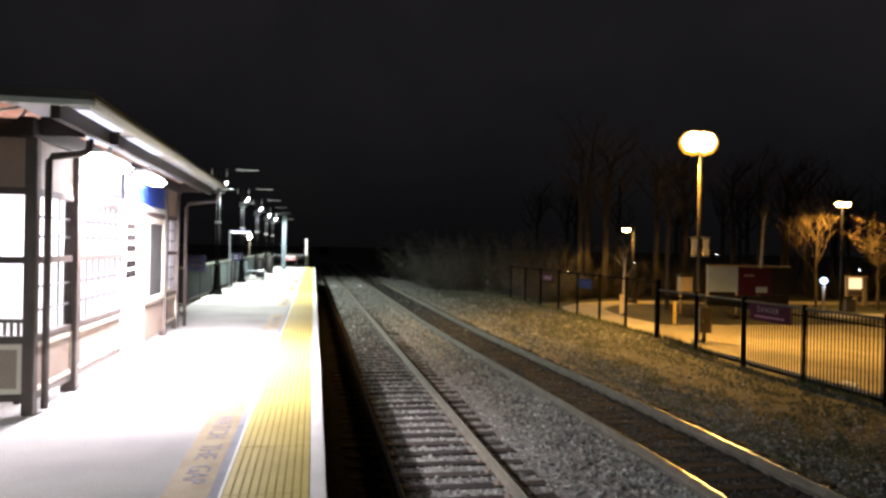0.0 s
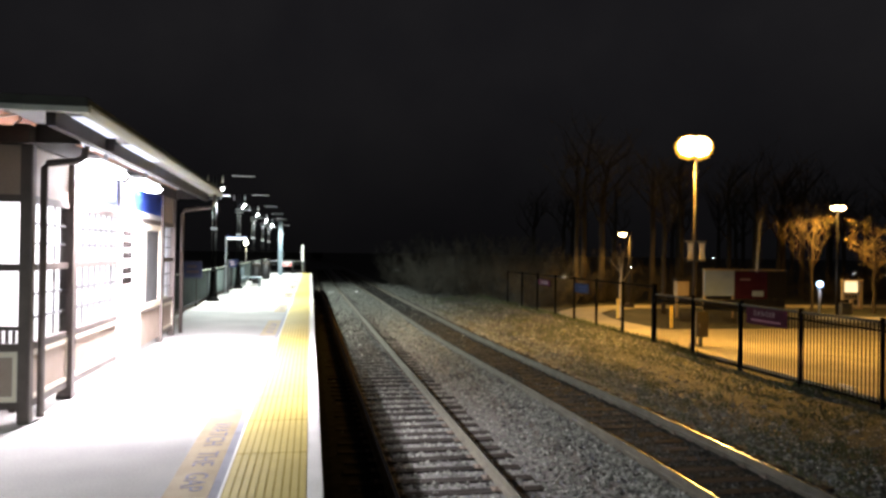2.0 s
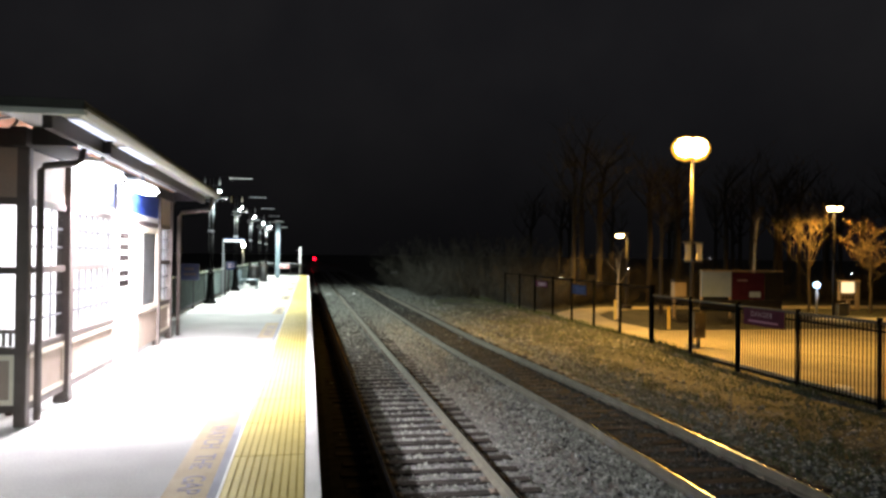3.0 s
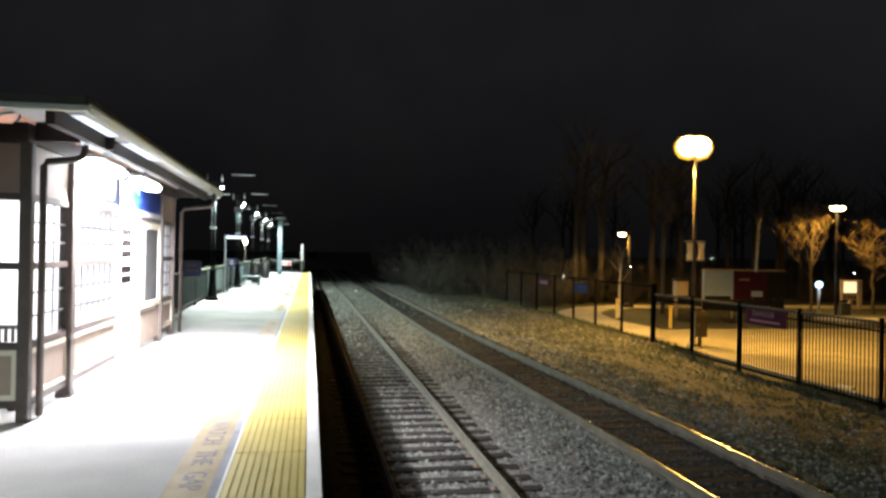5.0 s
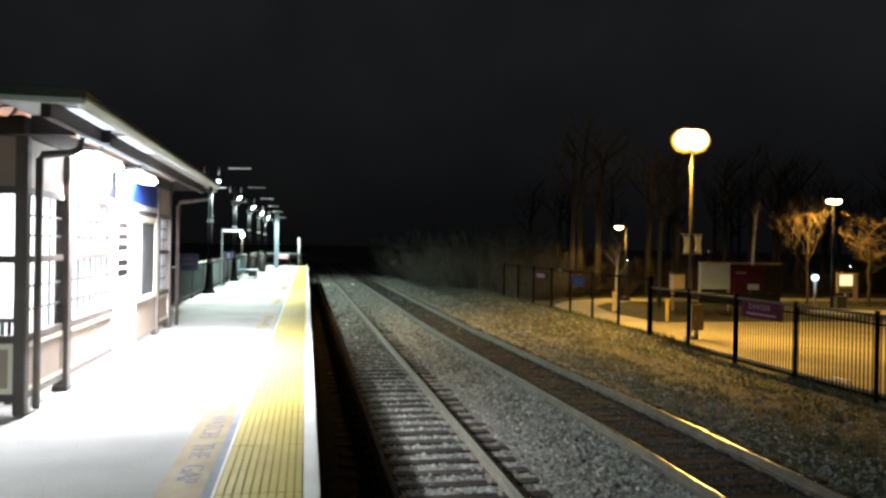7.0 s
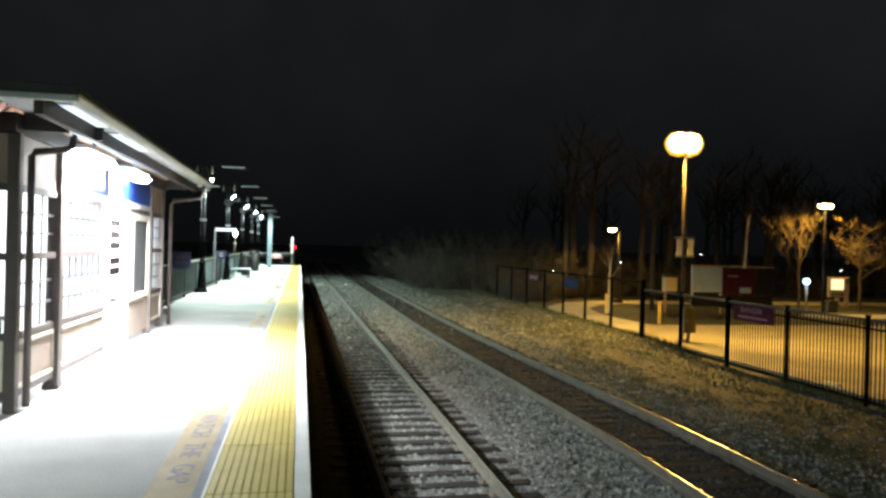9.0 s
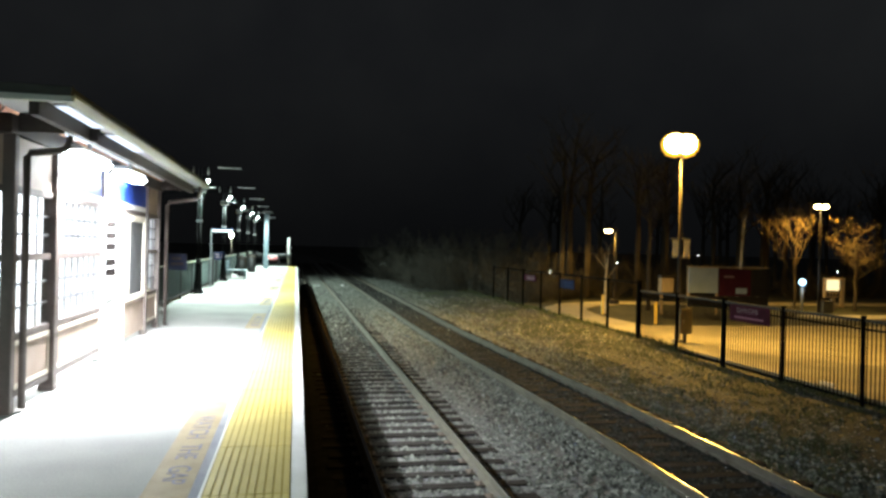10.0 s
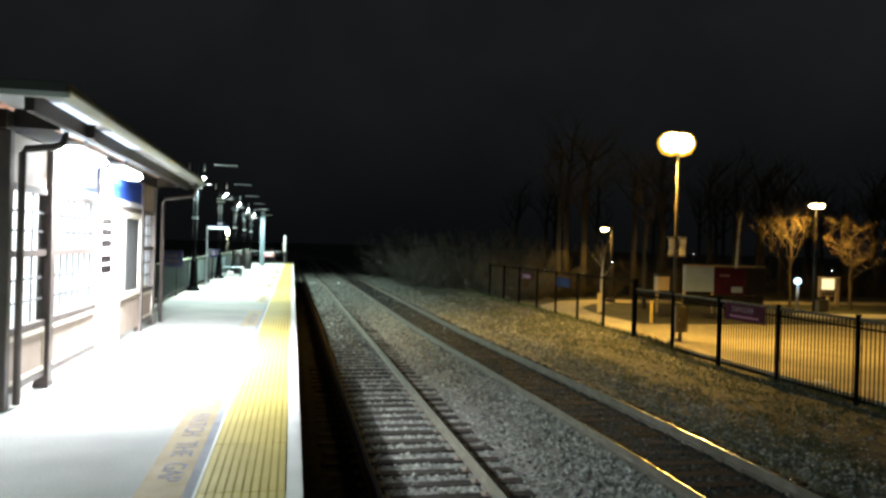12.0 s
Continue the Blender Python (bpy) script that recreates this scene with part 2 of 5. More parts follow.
# amber emission for the halo round the street lamp lenses
GLOW_HALO = glow("amber_halo_glow", (1.0, 0.52, 0.05), 1.3)
GLOW_BLUE = glow("blue_white_glow", (0.42, 0.70, 1.0), 5.0)
GLOW_YARD = glow("yard_globe_glow", (0.92, 1.0, 0.72), 30.0)
GLOW_SIGN = glow("lit_sign_face", (0.80, 0.90, 1.0), 0.7)
GLOW_SCREEN = glow("lit_screen", (1.0, 0.80, 0.45), 1.3)
GLOW_RED = glow("red_marker_lens", (1.0, 0.004, 0.014), 22.0)


# ---- building helpers ----
def box(bm, x0, x1, y0, y1, z0, z1, bevel=0.0):
    ret = bmesh.ops.create_cube(bm, size=1.0)
    vs = ret["verts"]
    for v in vs:
        v.co = Vector(((x0 + x1) / 2 + v.co.x * (x1 - x0), (y0 + y1) / 2 + v.co.y * (y1 - y0), (z0 + z1) / 2 + v.co.z * (z1 - z0)))
    if bevel:
        es = list({e for v in vs for e in v.link_edges})
        bmesh.ops.bevel(bm, geom=es, offset=bevel, segments=2, affect="EDGES", clamp_overlap=True)
    return bm


def tube(bm, path, radii, n=8):
    """A round tube along a path of points."""
    rings = []
    pts = [Vector(p) for p in path]
    for i, p in enumerate(pts):
        d = (pts[min(i + 1, len(pts) - 1)] - pts[max(i - 1, 0)]).normalized()
        u = d.cross(Vector((0.31, 0.17, 0.93)) if abs(d.z) < 0.9 else Vector((0, 1, 0))).normalized()
        w = d.cross(u)
        r = radii[i] if isinstance(radii, (list, tuple)) else radii
        rings.append([bm.verts.new(p + (u * math.cos(a) + w * math.sin(a)) * r) for a in (math.tau * k / n for k in range(n))])
    for a, b in zip(rings, rings[1:]):
        for k in range(n):
            bm.faces.new((a[k], a[(k + 1) % n], b[(k + 1) % n], b[k]))
    bm.faces.new(rings[0][::-1])
    bm.faces.new(rings[-1])
    return bm


def lathe(bm, profile, n=14, at=(0, 0, 0)):
    """A turned form about z, from (radius, height) pairs."""
    rings = [[bm.verts.new((at[0] + r * math.cos(math.tau * k / n), at[1] + r * math.sin(math.tau * k / n), at[2] + z)) for k in range(n)] for r, z in profile]
    for a, b in zip(rings, rings[1:]):
        for k in range(n):
            bm.faces.new((a[k], a[(k + 1) % n], b[(k + 1) % n], b[k]))
    bm.faces.new(rings[0][::-1])
    bm.faces.new(rings[-1])
    return bm


def mesh_of(name, bm, material, smooth=False):
    me = bpy.data.meshes.new(name)
    bmesh.ops.recalc_face_normals(bm, faces=bm.faces[:])
    if smooth:
        for f in bm.faces:
            f.smooth = True
    bm.to_mesh(me)
    bm.free()
    me.materials.append(material)
    return me


def part(name, bm, material, parent, label="", smooth=False):
    ob = new(name, mesh_of(name, bm, material, smooth))
    ob.parent = parent
    if label:
        ob["label"] = label
    return ob


def solid(name, bm, material, label, category, kind="", group="", smooth=False):
    return tagged(new(name, mesh_of(name, bm, material, smooth)), label, category, group, kind)


def thing(name, at, label, category, group="", kind="", rz=0):
    ob = new(name)
    ob.matrix_world = pose(*at, 0, 0, rz)
    return tagged(ob, label, category, group, kind)


def piece(name, me, parent, m, label=""):
    ob = new(name, me)
    ob.parent = parent
    ob.matrix_basis = m
    if label:
        ob["label"] = label
    return ob


def B(*a, bevel=0.0):
    return box(bmesh.new(), *a, bevel=bevel)


def words(text, size, material, parent, m, name="lettering", label="", space=1.0):
    cu = bpy.data.curves.new(name, "FONT")
    cu.body, cu.size, cu.align_x, cu.align_y, cu.extrude, cu.space_character = text, size, "CENTER", "CENTER", 0.001, space
    tmp = bpy.data.objects.new(name, cu)
    me = bpy.data.meshes.new_from_object(tmp)
    bpy.data.objects.remove(tmp)
    me.materials.clear()
    me.materials.append(material)
    ob = new(name, me)
    ob.parent = parent
    ob.matrix_basis = m
    if label:
        ob["label"] = label
    return ob


def smooth01(v):
    v = min(1, max(0, v))
    return v * v * (3 - 2 * v)


def bend(y):
    """How far both tracks swing aside beyond the station."""
    return -max(0.0, y - 130.0) ** 2 / 5000.0


def track_x(which, y):
    """The middle of a track at y; both ease to the left on their way out."""
    if which == 0:
        return 1.85 - 0.005 * min(max(0, y - 6), 60) + bend(y)
    return 5.73 - 0.48 * smooth01((y - 9) / 20) - 0.005 * min(max(0, y - 26), 40) + bend(y)


def ground_z(x, y):
    base = -1.52
    ridge = 0.18 * smooth01((y - 19) / 6) * smooth01((x - 8.0) / 3) * (1 - smooth01((x - 12.2) / 0.6))
    dip = -0.35 * (1 - smooth01((x - 7.2) / 0.6)) * smooth01((x + 0.2) / 0.3)
    rough = 0.035 * noise.noise((x * 0.9, y * 0.9, 0)) + 0.02 * noise.noise((x * 3.1, y * 3.1, 4)) if 7.4 < x < 12.6 else 0.0
    return base + ridge + dip + rough + (0.09 if 7.2 < x < 12.3 else 0) * smooth01((x - 7.2) / 1.0) * (1 - smooth01((x - 11.6) / 0.7))


RAIL_TOP = -1.25
TRACKS = (0, 1)


# ---- ground, track bed and platform ----
def build_ground():
    xs = [-3000, -600, -120, -40, -15, -6, -0.5] + [i * 0.4 for i in range(0, 34)] + [14, 16, 20, 26, 34, 45, 70, 140, 600, 3000]
    ys = [-3000, -500, -80, -20, 0, 3] + [4 + i * 0.5 for i in range(0, 100)] + [56, 60, 70, 85, 110, 150, 220, 350, 700, 3000]
    verts = [(x, y, ground_z(x, y)) for y in ys for x in xs]
    w = len(xs)
    faces = [(j * w + i, j * w + i + 1, (j + 1) * w + i + 1, (j + 1) * w + i) for j in range(len(ys) - 1) for i in range(w - 1)]
    me = bpy.data.meshes.new("ground")
    me.from_pydata(verts, [], faces)
    me.materials.append(DIRT)
    tagged(new("ground", me), "dark rough ground of dirt and winter grass", "ground", kind="structure")


def build_track_bed():
    prof = [(-0.35, -1.95), (0.05, -1.50), (0.55, -1.445), (3.4, -1.44), (4.2, -1.46), (6.9, -1.445), (7.35, -1.50), (7.9, -1.95)]
    ys = [-30, 0] + [2 + i * 1.0 for i in range(70)] + [80, 100, 120, 140, 160, 180, 200, 230, 260, 300, 340, 380, 430]
    verts, faces = [], []
    w = len(prof)
    for y in ys:
        for k, (x, z) in enumerate(prof):
            verts.append((x + bend(y), y, z + (0.02 * noise.noise((x, y * 0.8, 2)) if 0 < k < w - 1 else 0)))
    for j in range(len(ys) - 1):
        for i in range(w - 1):
            faces.append((j * w + i, j * w + i + 1, (j + 1) * w + i + 1, (j + 1) * w + i))
    me = bpy.data.meshes.new("track_bed")
    me.from_pydata(verts, [], faces)
    me.materials.append(BALLAST)
    tagged(new("track_bed", me), "grey crushed stone ballast under two tracks", "track bed", kind="structure")


def build_fouled_bed():
    ys = [-30, 0] + [2 + i for i in range(66)] + [80, 100, 130]
    verts, faces = [], []
    us = (-0.78, -0.72, -0.62, 0.0, 0.62, 0.9, 1.22)
    w = len(us)
    for y in ys:
        for u in us:
            verts.append((track_x(1, y) + u, y, (-1.47 if abs(u) > 1.2 or u < -0.75 else -1.427) + 0.012 * noise.noise((u * 2, y * 1.7, 9))))
    for j in range(len(ys) - 1):
        for i in range(w - 1):
            faces.append((j * w + i, j * w + i + 1, (j + 1) * w + i + 1, (j + 1) * w + i))
    me = bpy.data.meshes.new("fouled_ballast")
    me.from_pydata(verts, [], faces)
    me.materials.append(FOULED_AND_SHADE)
    tagged(new("fouled_ballast", me), "dark brown fouled ballast between the far rails", "ballast", kind="structure")


# Dark sheet that puts the platform's shadow into the ballast colour.
def build_shadow_strip():
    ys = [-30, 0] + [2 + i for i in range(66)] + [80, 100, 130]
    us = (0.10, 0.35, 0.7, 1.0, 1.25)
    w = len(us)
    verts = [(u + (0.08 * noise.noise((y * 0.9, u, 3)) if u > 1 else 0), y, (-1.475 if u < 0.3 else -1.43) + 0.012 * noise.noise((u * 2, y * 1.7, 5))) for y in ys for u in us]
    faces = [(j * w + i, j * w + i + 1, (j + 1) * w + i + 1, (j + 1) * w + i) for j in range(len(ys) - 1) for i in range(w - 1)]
    me = bpy.data.meshes.new("shadow_ballast")
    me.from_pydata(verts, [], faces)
    me.materials.append(FOULED_AND_SHADE)
    tagged(new("shadow_ballast", me), "dark ballast sheet coloured as the shadow beside the platform wall", "ballast", kind="structure")


def build_track(k):
    track = thing("railway_track", (0, 0, 0), "railway track, rusty steel rails on weathered wooden sleepers", "railway track", "two parallel tracks")
    ys = [-30, 0] + [4 + 2 * i for i in range(32)] + [80, 100, 120] + [130 + 10 * i for i in range(31)]
    # flange, web and head of the rail in section
    sec = [(-0.07, -0.17), (0.07, -0.17), (0.07, -0.155), (0.012, -0.13), (0.012, -0.045), (0.036, -0.035), (0.036, -0.010), (0.026, 0.0),
           (-0.026, 0.0), (-0.036, -0.010), (-0.036, -0.035), (-0.012, -0.045), (-0.012, -0.13), (-0.07, -0.155)]
    head = [(-0.024, 0.0), (-0.018, 0.002), (0.0, 0.003), (0.018, 0.002), (0.024, 0.0)]
    for side in (-0.753, 0.753):
        for name, prof, m in (("rail", sec, RAIL_SIDE), ("rail_head", head, RAIL_HEAD)):
            bm = bmesh.new()
            rings = [[bm.verts.new((track_x(k, y) + side + u, y, RAIL_TOP + v)) for u, v in prof] for y in ys]
            n = len(prof)
            for a, b in zip(rings, rings[1:]):
                for i in range(n if name == "rail" else n - 1):
                    bm.faces.new((a[i], a[(i + 1) % n], b[(i + 1) % n], b[i]))
            if name == "rail":
                rail = part("rail", bm, m, track, "rust-brown steel rail")
            else:
                part("rail_head", bm, m, rail, "polished bright running surface", smooth=True)
    # sleepers
    me = mesh_of("sleeper", B(-1.3, 1.3, -0.11, 0.11, -0.16, 0.0, bevel=0.012), TIE)
    rnd = random.Random(18 + k)
    y, plates = 2.2 - 0.52 * 24, bmesh.new()
    while y < 64:
        xc = track_x(k, y)
        piece("sleeper", me, track, pose(xc + rnd.uniform(-0.06, 0.06), y + rnd.uniform(-0.03, 0.03), -1.418 + rnd.uniform(-0.008, 0.008), 0, rnd.uniform(-0.4, 0.4), rnd.uniform(-1.2, 1.2)))
        for side in (-0.753, 0.753):
            reach = 0.17 if k == 0 else 0.105
            box(plates, xc + side - reach, xc + side + reach, y - 0.09, y + 0.09, -1.423, -1.402)
            for sx in (-0.11, 0.11) if k == 0 else (-0.085, 0.085):
                box(plates, xc + side + sx - 0.015, xc + side + sx + 0.015, y - 0.05, y - 0.02, -1.40, -1.375)
        y += 0.52
    part("tie_plate_set", plates, PLATE, track, "rusty tie plates and spikes")["kind"] = "stuff"
    far = bmesh.new()
    while y < 130:
        xc = track_x(k, y)
        box(far, xc - 1.3, xc + 1.3, y - 0.11, y + 0.11, -1.56, -1.415)
        y += 0.52
    part("far_sleeper_run", far, TIE, track)["kind"] = "stuff"


def scatter_stones():
    rnd = random.Random(5)
    verts, faces = [], []
    octa = [(1, 0, 0), (-1, 0, 0), (0, 1, 0), (0, -1, 0), (0, 0, 1), (0, 0, -1)]
    tri = [(0, 2, 4), (2, 1, 4), (1, 3, 4), (3, 0, 4), (2, 0, 5), (1, 2, 5), (3, 1, 5), (0, 3, 5)]
    for k in range(80000):
        y = 4.5 + 40 * rnd.random() ** 1.9 if k < 53000 or k >= 72000 else rnd.uniform(40, 76)
        x = rnd.uniform(0.15, 8.9)
        if k >= 72000:
            y = 5 + 35 * rnd.random() ** 1.6
            x = track_x(1, y) - rnd.uniform(0.84, 1.40)
        if x > 7.5 and rnd.random() < (x - 7.5) / 1.4:
            continue
        on_rail = any(abs(abs(x - track_x(c, y)) - 0.753) < 0.09 for c in TRACKS)
        if on_rail:
            continue
        over_ends = -1.35 < x - track_x(1, y) < -0.82
        if -0.82 <= x - track_x(1, y) < 1.2 and rnd.random() < 0.93:
            continue
        # few stones here, so the shadow-coloured sheet stays dark
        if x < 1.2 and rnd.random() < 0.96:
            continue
        in_tie = any(abs(x - track_x(c, y)) < 1.3 for c in TRACKS) and ((y - 2.2) % 0.52 < 0.13 or (y - 2.2) % 0.52 > 0.39)
        if in_tie and not over_ends and rnd.random() < 0.93 - 0.55 * smooth01((y - 24) / 16):
            continue
        s = rnd.uniform(0.016, 0.034) * (1 + y / 45)
        z = -1.44 + rnd.uniform(-0.012, 0.014) + 0.02 * smooth01((y - 24) / 16)
        if over_ends:
            z += 0.028
        if x > 6.9:
            z = -1.445 - (x - 6.9) * 0.12
        if x > 7.4:
            z = max(z, ground_z(x, y) + 0.008)
        if x < 0.55:
            z = -1.445 - (0.55 - x) * 0.11
        a = rnd.random() * 6.3
        ca, sa = math.cos(a), math.sin(a)
        q = [s * rnd.uniform(0.7, 1.3) for _ in range(3)]
        base = len(verts)
        for vx, vy, vz in octa:
            px, py, pz = vx * q[0] + rnd.uniform(-.3, .3) * s, vy * q[1] + rnd.uniform(-.3, .3) * s, vz * q[2] * 0.8
            verts.append((x + px * ca - py * sa, y + px * sa + py * ca, z + pz))
        faces += [(base + i, base + j, base + l) for i, j, l in tri]
    me = bpy.data.meshes.new("ballast_stones")
    me.from_pydata(verts, [], faces)
    me.materials.append(STONE)
    tagged(new("ballast_stones", me), "loose grey angular ballast stones between the sleepers", "ballast", kind="stuff")


def scatter_fouled_stones():
    """Dirty chips in drifts over the far sleepers and between them."""
    rnd = random.Random(31)
    verts, faces = [], []
    ring = [(1, 0), (0.3, 0.95), (-0.8, 0.6), (-0.8, -0.6), (0.3, -0.95)]
    for k in range(16000):
        y = 6 + 44 * rnd.random() ** 1.7
        u = rnd.uniform(-0.66, 1.2)
        if 0.66 < u < 0.85:
            continue
        on_tie = (y - 2.2) % 0.52 < 0.13 or (y - 2.2) % 0.52 > 0.39
        drift = noise.noise((u * 2.3, y * 0.8, 4)) + 0.5 * noise.noise((u * 5, y * 2.5, 8))
        if on_tie and drift < 0.05:
            continue
        x, z = track_x(1, y) + u, -1.424 + (0.010 if on_tie else 0.0)
        s, a = rnd.uniform(0.014, 0.034) * (1 + y / 50), rnd.random() * 6.3
        base = len(verts)
        verts.append((x, y, z + s * rnd.uniform(0.5, 1.0)))
        for vx, vy in ring:
            q = s * rnd.uniform(0.7, 1.3)
            verts.append((x + q * (vx * math.cos(a) - vy * math.sin(a)), y + q * (vx * math.sin(a) + vy * math.cos(a)), z - 0.012))
        faces += [(base, base + 1 + i, base + 1 + (i + 1) % 5) for i in range(5)]
    me = bpy.data.meshes.new("fouled_stones")
    me.from_pydata(verts, [], faces)
    me.materials.append(FOULED_STONE)
    tagged(new("fouled_stones", me), "dirty brown stone chips over the far sleepers", "ballast", kind="stuff")


def scatter_ground_cover():
    rnd = random.Random(9)
    for name, count, m, label, lo, hi in (("fallen_leaves", 330, PALE_LEAF, "a few large pale yellow leaves on the verge", 0.035, 0.085),
                                          ("leaf_litter", 15000, LITTER, "scattered dry leaves and pebbles on the verge", 0.02, 0.06),
                                          ("grass_tufts", 30000, GRASS, "short sparse winter grass on the verge", 0.03, 0.08)):
        verts, faces = [], []
        for k in range(count):
            x = rnd.uniform(6.95, 12.6)
            y = 6 + 46 * rnd.random() ** 1.5
            patch = noise.noise((x * 0.7, y * 0.4, 7)) + 0.6 * noise.noise((x * 2.1, y * 1.3, 2))
            if (name == "leaf_litter" and patch < -0.12) or (name == "grass_tufts" and patch > 0.16):
                continue
            z = max(ground_z(x, y), -1.445 - (x - 6.9) * 0.13 if x < 7.4 else -9)
            s = rnd.uniform(lo, hi)
            if name == "grass_tufts":
                s *= 1 + 1.9 * smooth01((x - 11.0) / 0.9) + 1.3 * max(0, noise.noise((x * 1.3, y * 0.9, 3)))
            if name == "leaf_litter" and rnd.random() < 0.03:
                s *= 1.8
            a = rnd.random() * 6.3
            b = len(verts)
            if name != "grass_tufts":
                dx, dy = math.cos(a) * s, math.sin(a) * s
                verts += [(x - dx, y - dy, z + 0.005), (x + dy * .6, y - dx * .6, z + s * .5), (x + dx, y + dy, z + 0.012), (x - dy * .6, y + dx * .6, z + s * .3)]
                faces += [(b, b + 1, b + 2, b + 3)]
            else:
                for i in range(3):
                    a += 2.1
                    dx, dy = math.cos(a) * 0.008, math.sin(a) * 0.008
                    b = len(verts)
                    verts += [(x - dy, y + dx, z - 0.01), (x + dy, y - dx, z - 0.01), (x + dx * 4 * rnd.random() * 2, y + dy * 4, z + s)]
                    faces += [(b, b + 1, b + 2)]
        me = bpy.data.meshes.new(name)
        me.from_pydata(verts, [], faces)
        me.materials.append(m)
        tagged(new(name, me), label, name.replace("_", " "), kind="stuff")


def scatter_pebbles():
    rnd = random.Random(21)
    verts, faces = [], []
    for k in range(6000):
        x, y = rnd.uniform(7.3, 12.0), 6 + 40 * rnd.random() ** 1.5
        s = rnd.uniform(0.014, 0.036) * (2.2 if rnd.random() < 0.04 else 1)
        z, b = ground_z(x, y) + s * 0.3, len(verts)
        for vx, vy, vz in ((1, 0, 0), (0, 1, 0), (-1, 0, 0), (0, -1, 0), (0, 0, .7), (0, 0, -.7)):
            verts.append((x + vx * s * rnd.uniform(.7, 1.3), y + vy * s * rnd.uniform(.7, 1.3), z + vz * s))
        faces += [(b, b + 1, b + 4), (b + 1, b + 2, b + 4), (b + 2, b + 3, b + 4), (b + 3, b, b + 4), (b + 1, b, b + 5), (b + 2, b + 1, b + 5), (b + 3, b + 2, b + 5), (b, b + 3, b + 5)]
    me = bpy.data.meshes.new("pebbles")
    me.from_pydata(verts, [], faces)
    me.materials.append(PEBBLE)
    tagged(new("pebbles", me), "pale pebbles strewn over the verge", "pebbles", kind="stuff")


PLAT_END = 59.0


def build_platform():
    plat = thing("platform", (0, 0, 0), "raised concrete station platform with yellow tactile edge", "platform", kind="structure")
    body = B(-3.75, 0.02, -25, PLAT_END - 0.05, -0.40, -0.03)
    part("platform_body", body, CONCRETE_SHADED, plat, "thick concrete deck, its side coloured dark as in shade")
    part("platform_wall", B(-3.6, -0.45, -25, PLAT_END - 0.4, -1.9, -0.40), CONCRETE_SHADED, plat, "recessed concrete supporting wall")
    # deck slabs with narrow joints
    w, edges = 6.1, [-27.3 + 6.1 * i for i in range(0, 15)]
    slab = mesh_of("slab", B(-3.75, -0.62, 0.003, w - 0.003, -0.03, 0.0, bevel=0.003), CONCRETE)
    for y in edges:
        if y + w < PLAT_END:
            piece("slab", slab, plat, pose(0, y, 0))
    y = max(e for e in edges if e < PLAT_END - 0.2)
    piece("slab", mesh_of("end_slab", B(-3.75, -0.62, 0.003, PLAT_END - y - 0.05, -0.03, 0.0), CONCRETE), plat, pose(0, y, 0))
    # nosing along the edge
    part("edge_nosing", B(0.0, 0.12, -25, PLAT_END, -0.16, 0.004, bevel=0.008), WHITE_PAINT, plat, "white painted edge nosing")
    part("white_line", B(-0.606, -0.585, -25, PLAT_END, -0.02, 0.003), WHITE_PAINT, plat, "thin white line along the tactile strip")
    part("joint_line", B(-0.668, -0.606, -25, PLAT_END, -0.02, 0.0025), GREY_LINE, plat, "grey filled joint beside the line")
    bm = bmesh.new()
    box(bm, -0.585, 0.0, 0.004, 1.216, -0.03, 0.002)
    groove_faces = len(bm.faces)
    for i in range(10):
        x0 = -0.581 + i * 0.0581
        box(bm, x0 + 0.0075, x0 + 0.0505, 0.007, 1.213, 0.0, 0.008)
    tile = mesh_of("tactile_tile", bm, TACTILE)
    # the base between the ribs takes the shade colour
    tile.materials.append(GROOVE_SHADE)
    for f in tile.polygons[:groove_faces]:
        f.material_index = 1
    y = -9.53
    while y + 1.22 <= PLAT_END:
        piece("tactile_tile", tile, plat, pose(0, y, 0))
        y += 1.22


def build_gap_warnings():
    for y0 in (5.0, 15.2, 21.0, 27.2, 34.0, 41.0):
        sign = thing("painted_warning", (-0.87, y0 + 1.65, 0.004), "faded ochre floor warning with dark blue words, worn", "floor marking", "warnings along the platform edge")
        part("ochre_field", B(-0.11, 0.200, -1.65, 1.65, -0.003, 0.0), OCHRE, sign, "worn ochre painted field")
        for text, y in (("WATCH", 0.42), ("THE", -0.42), ("GAP", -1.03)):
            words(text, 0.235, LETTER, sign, pose(0.05, y, 0.0015, 0, 0, -90), name="word", label="dark blue word")


# ---- shelter ----
SX = -2.70          # front plane of the shelter
SY0, SY1 = 7.72, 15.36
SXB = -4.80


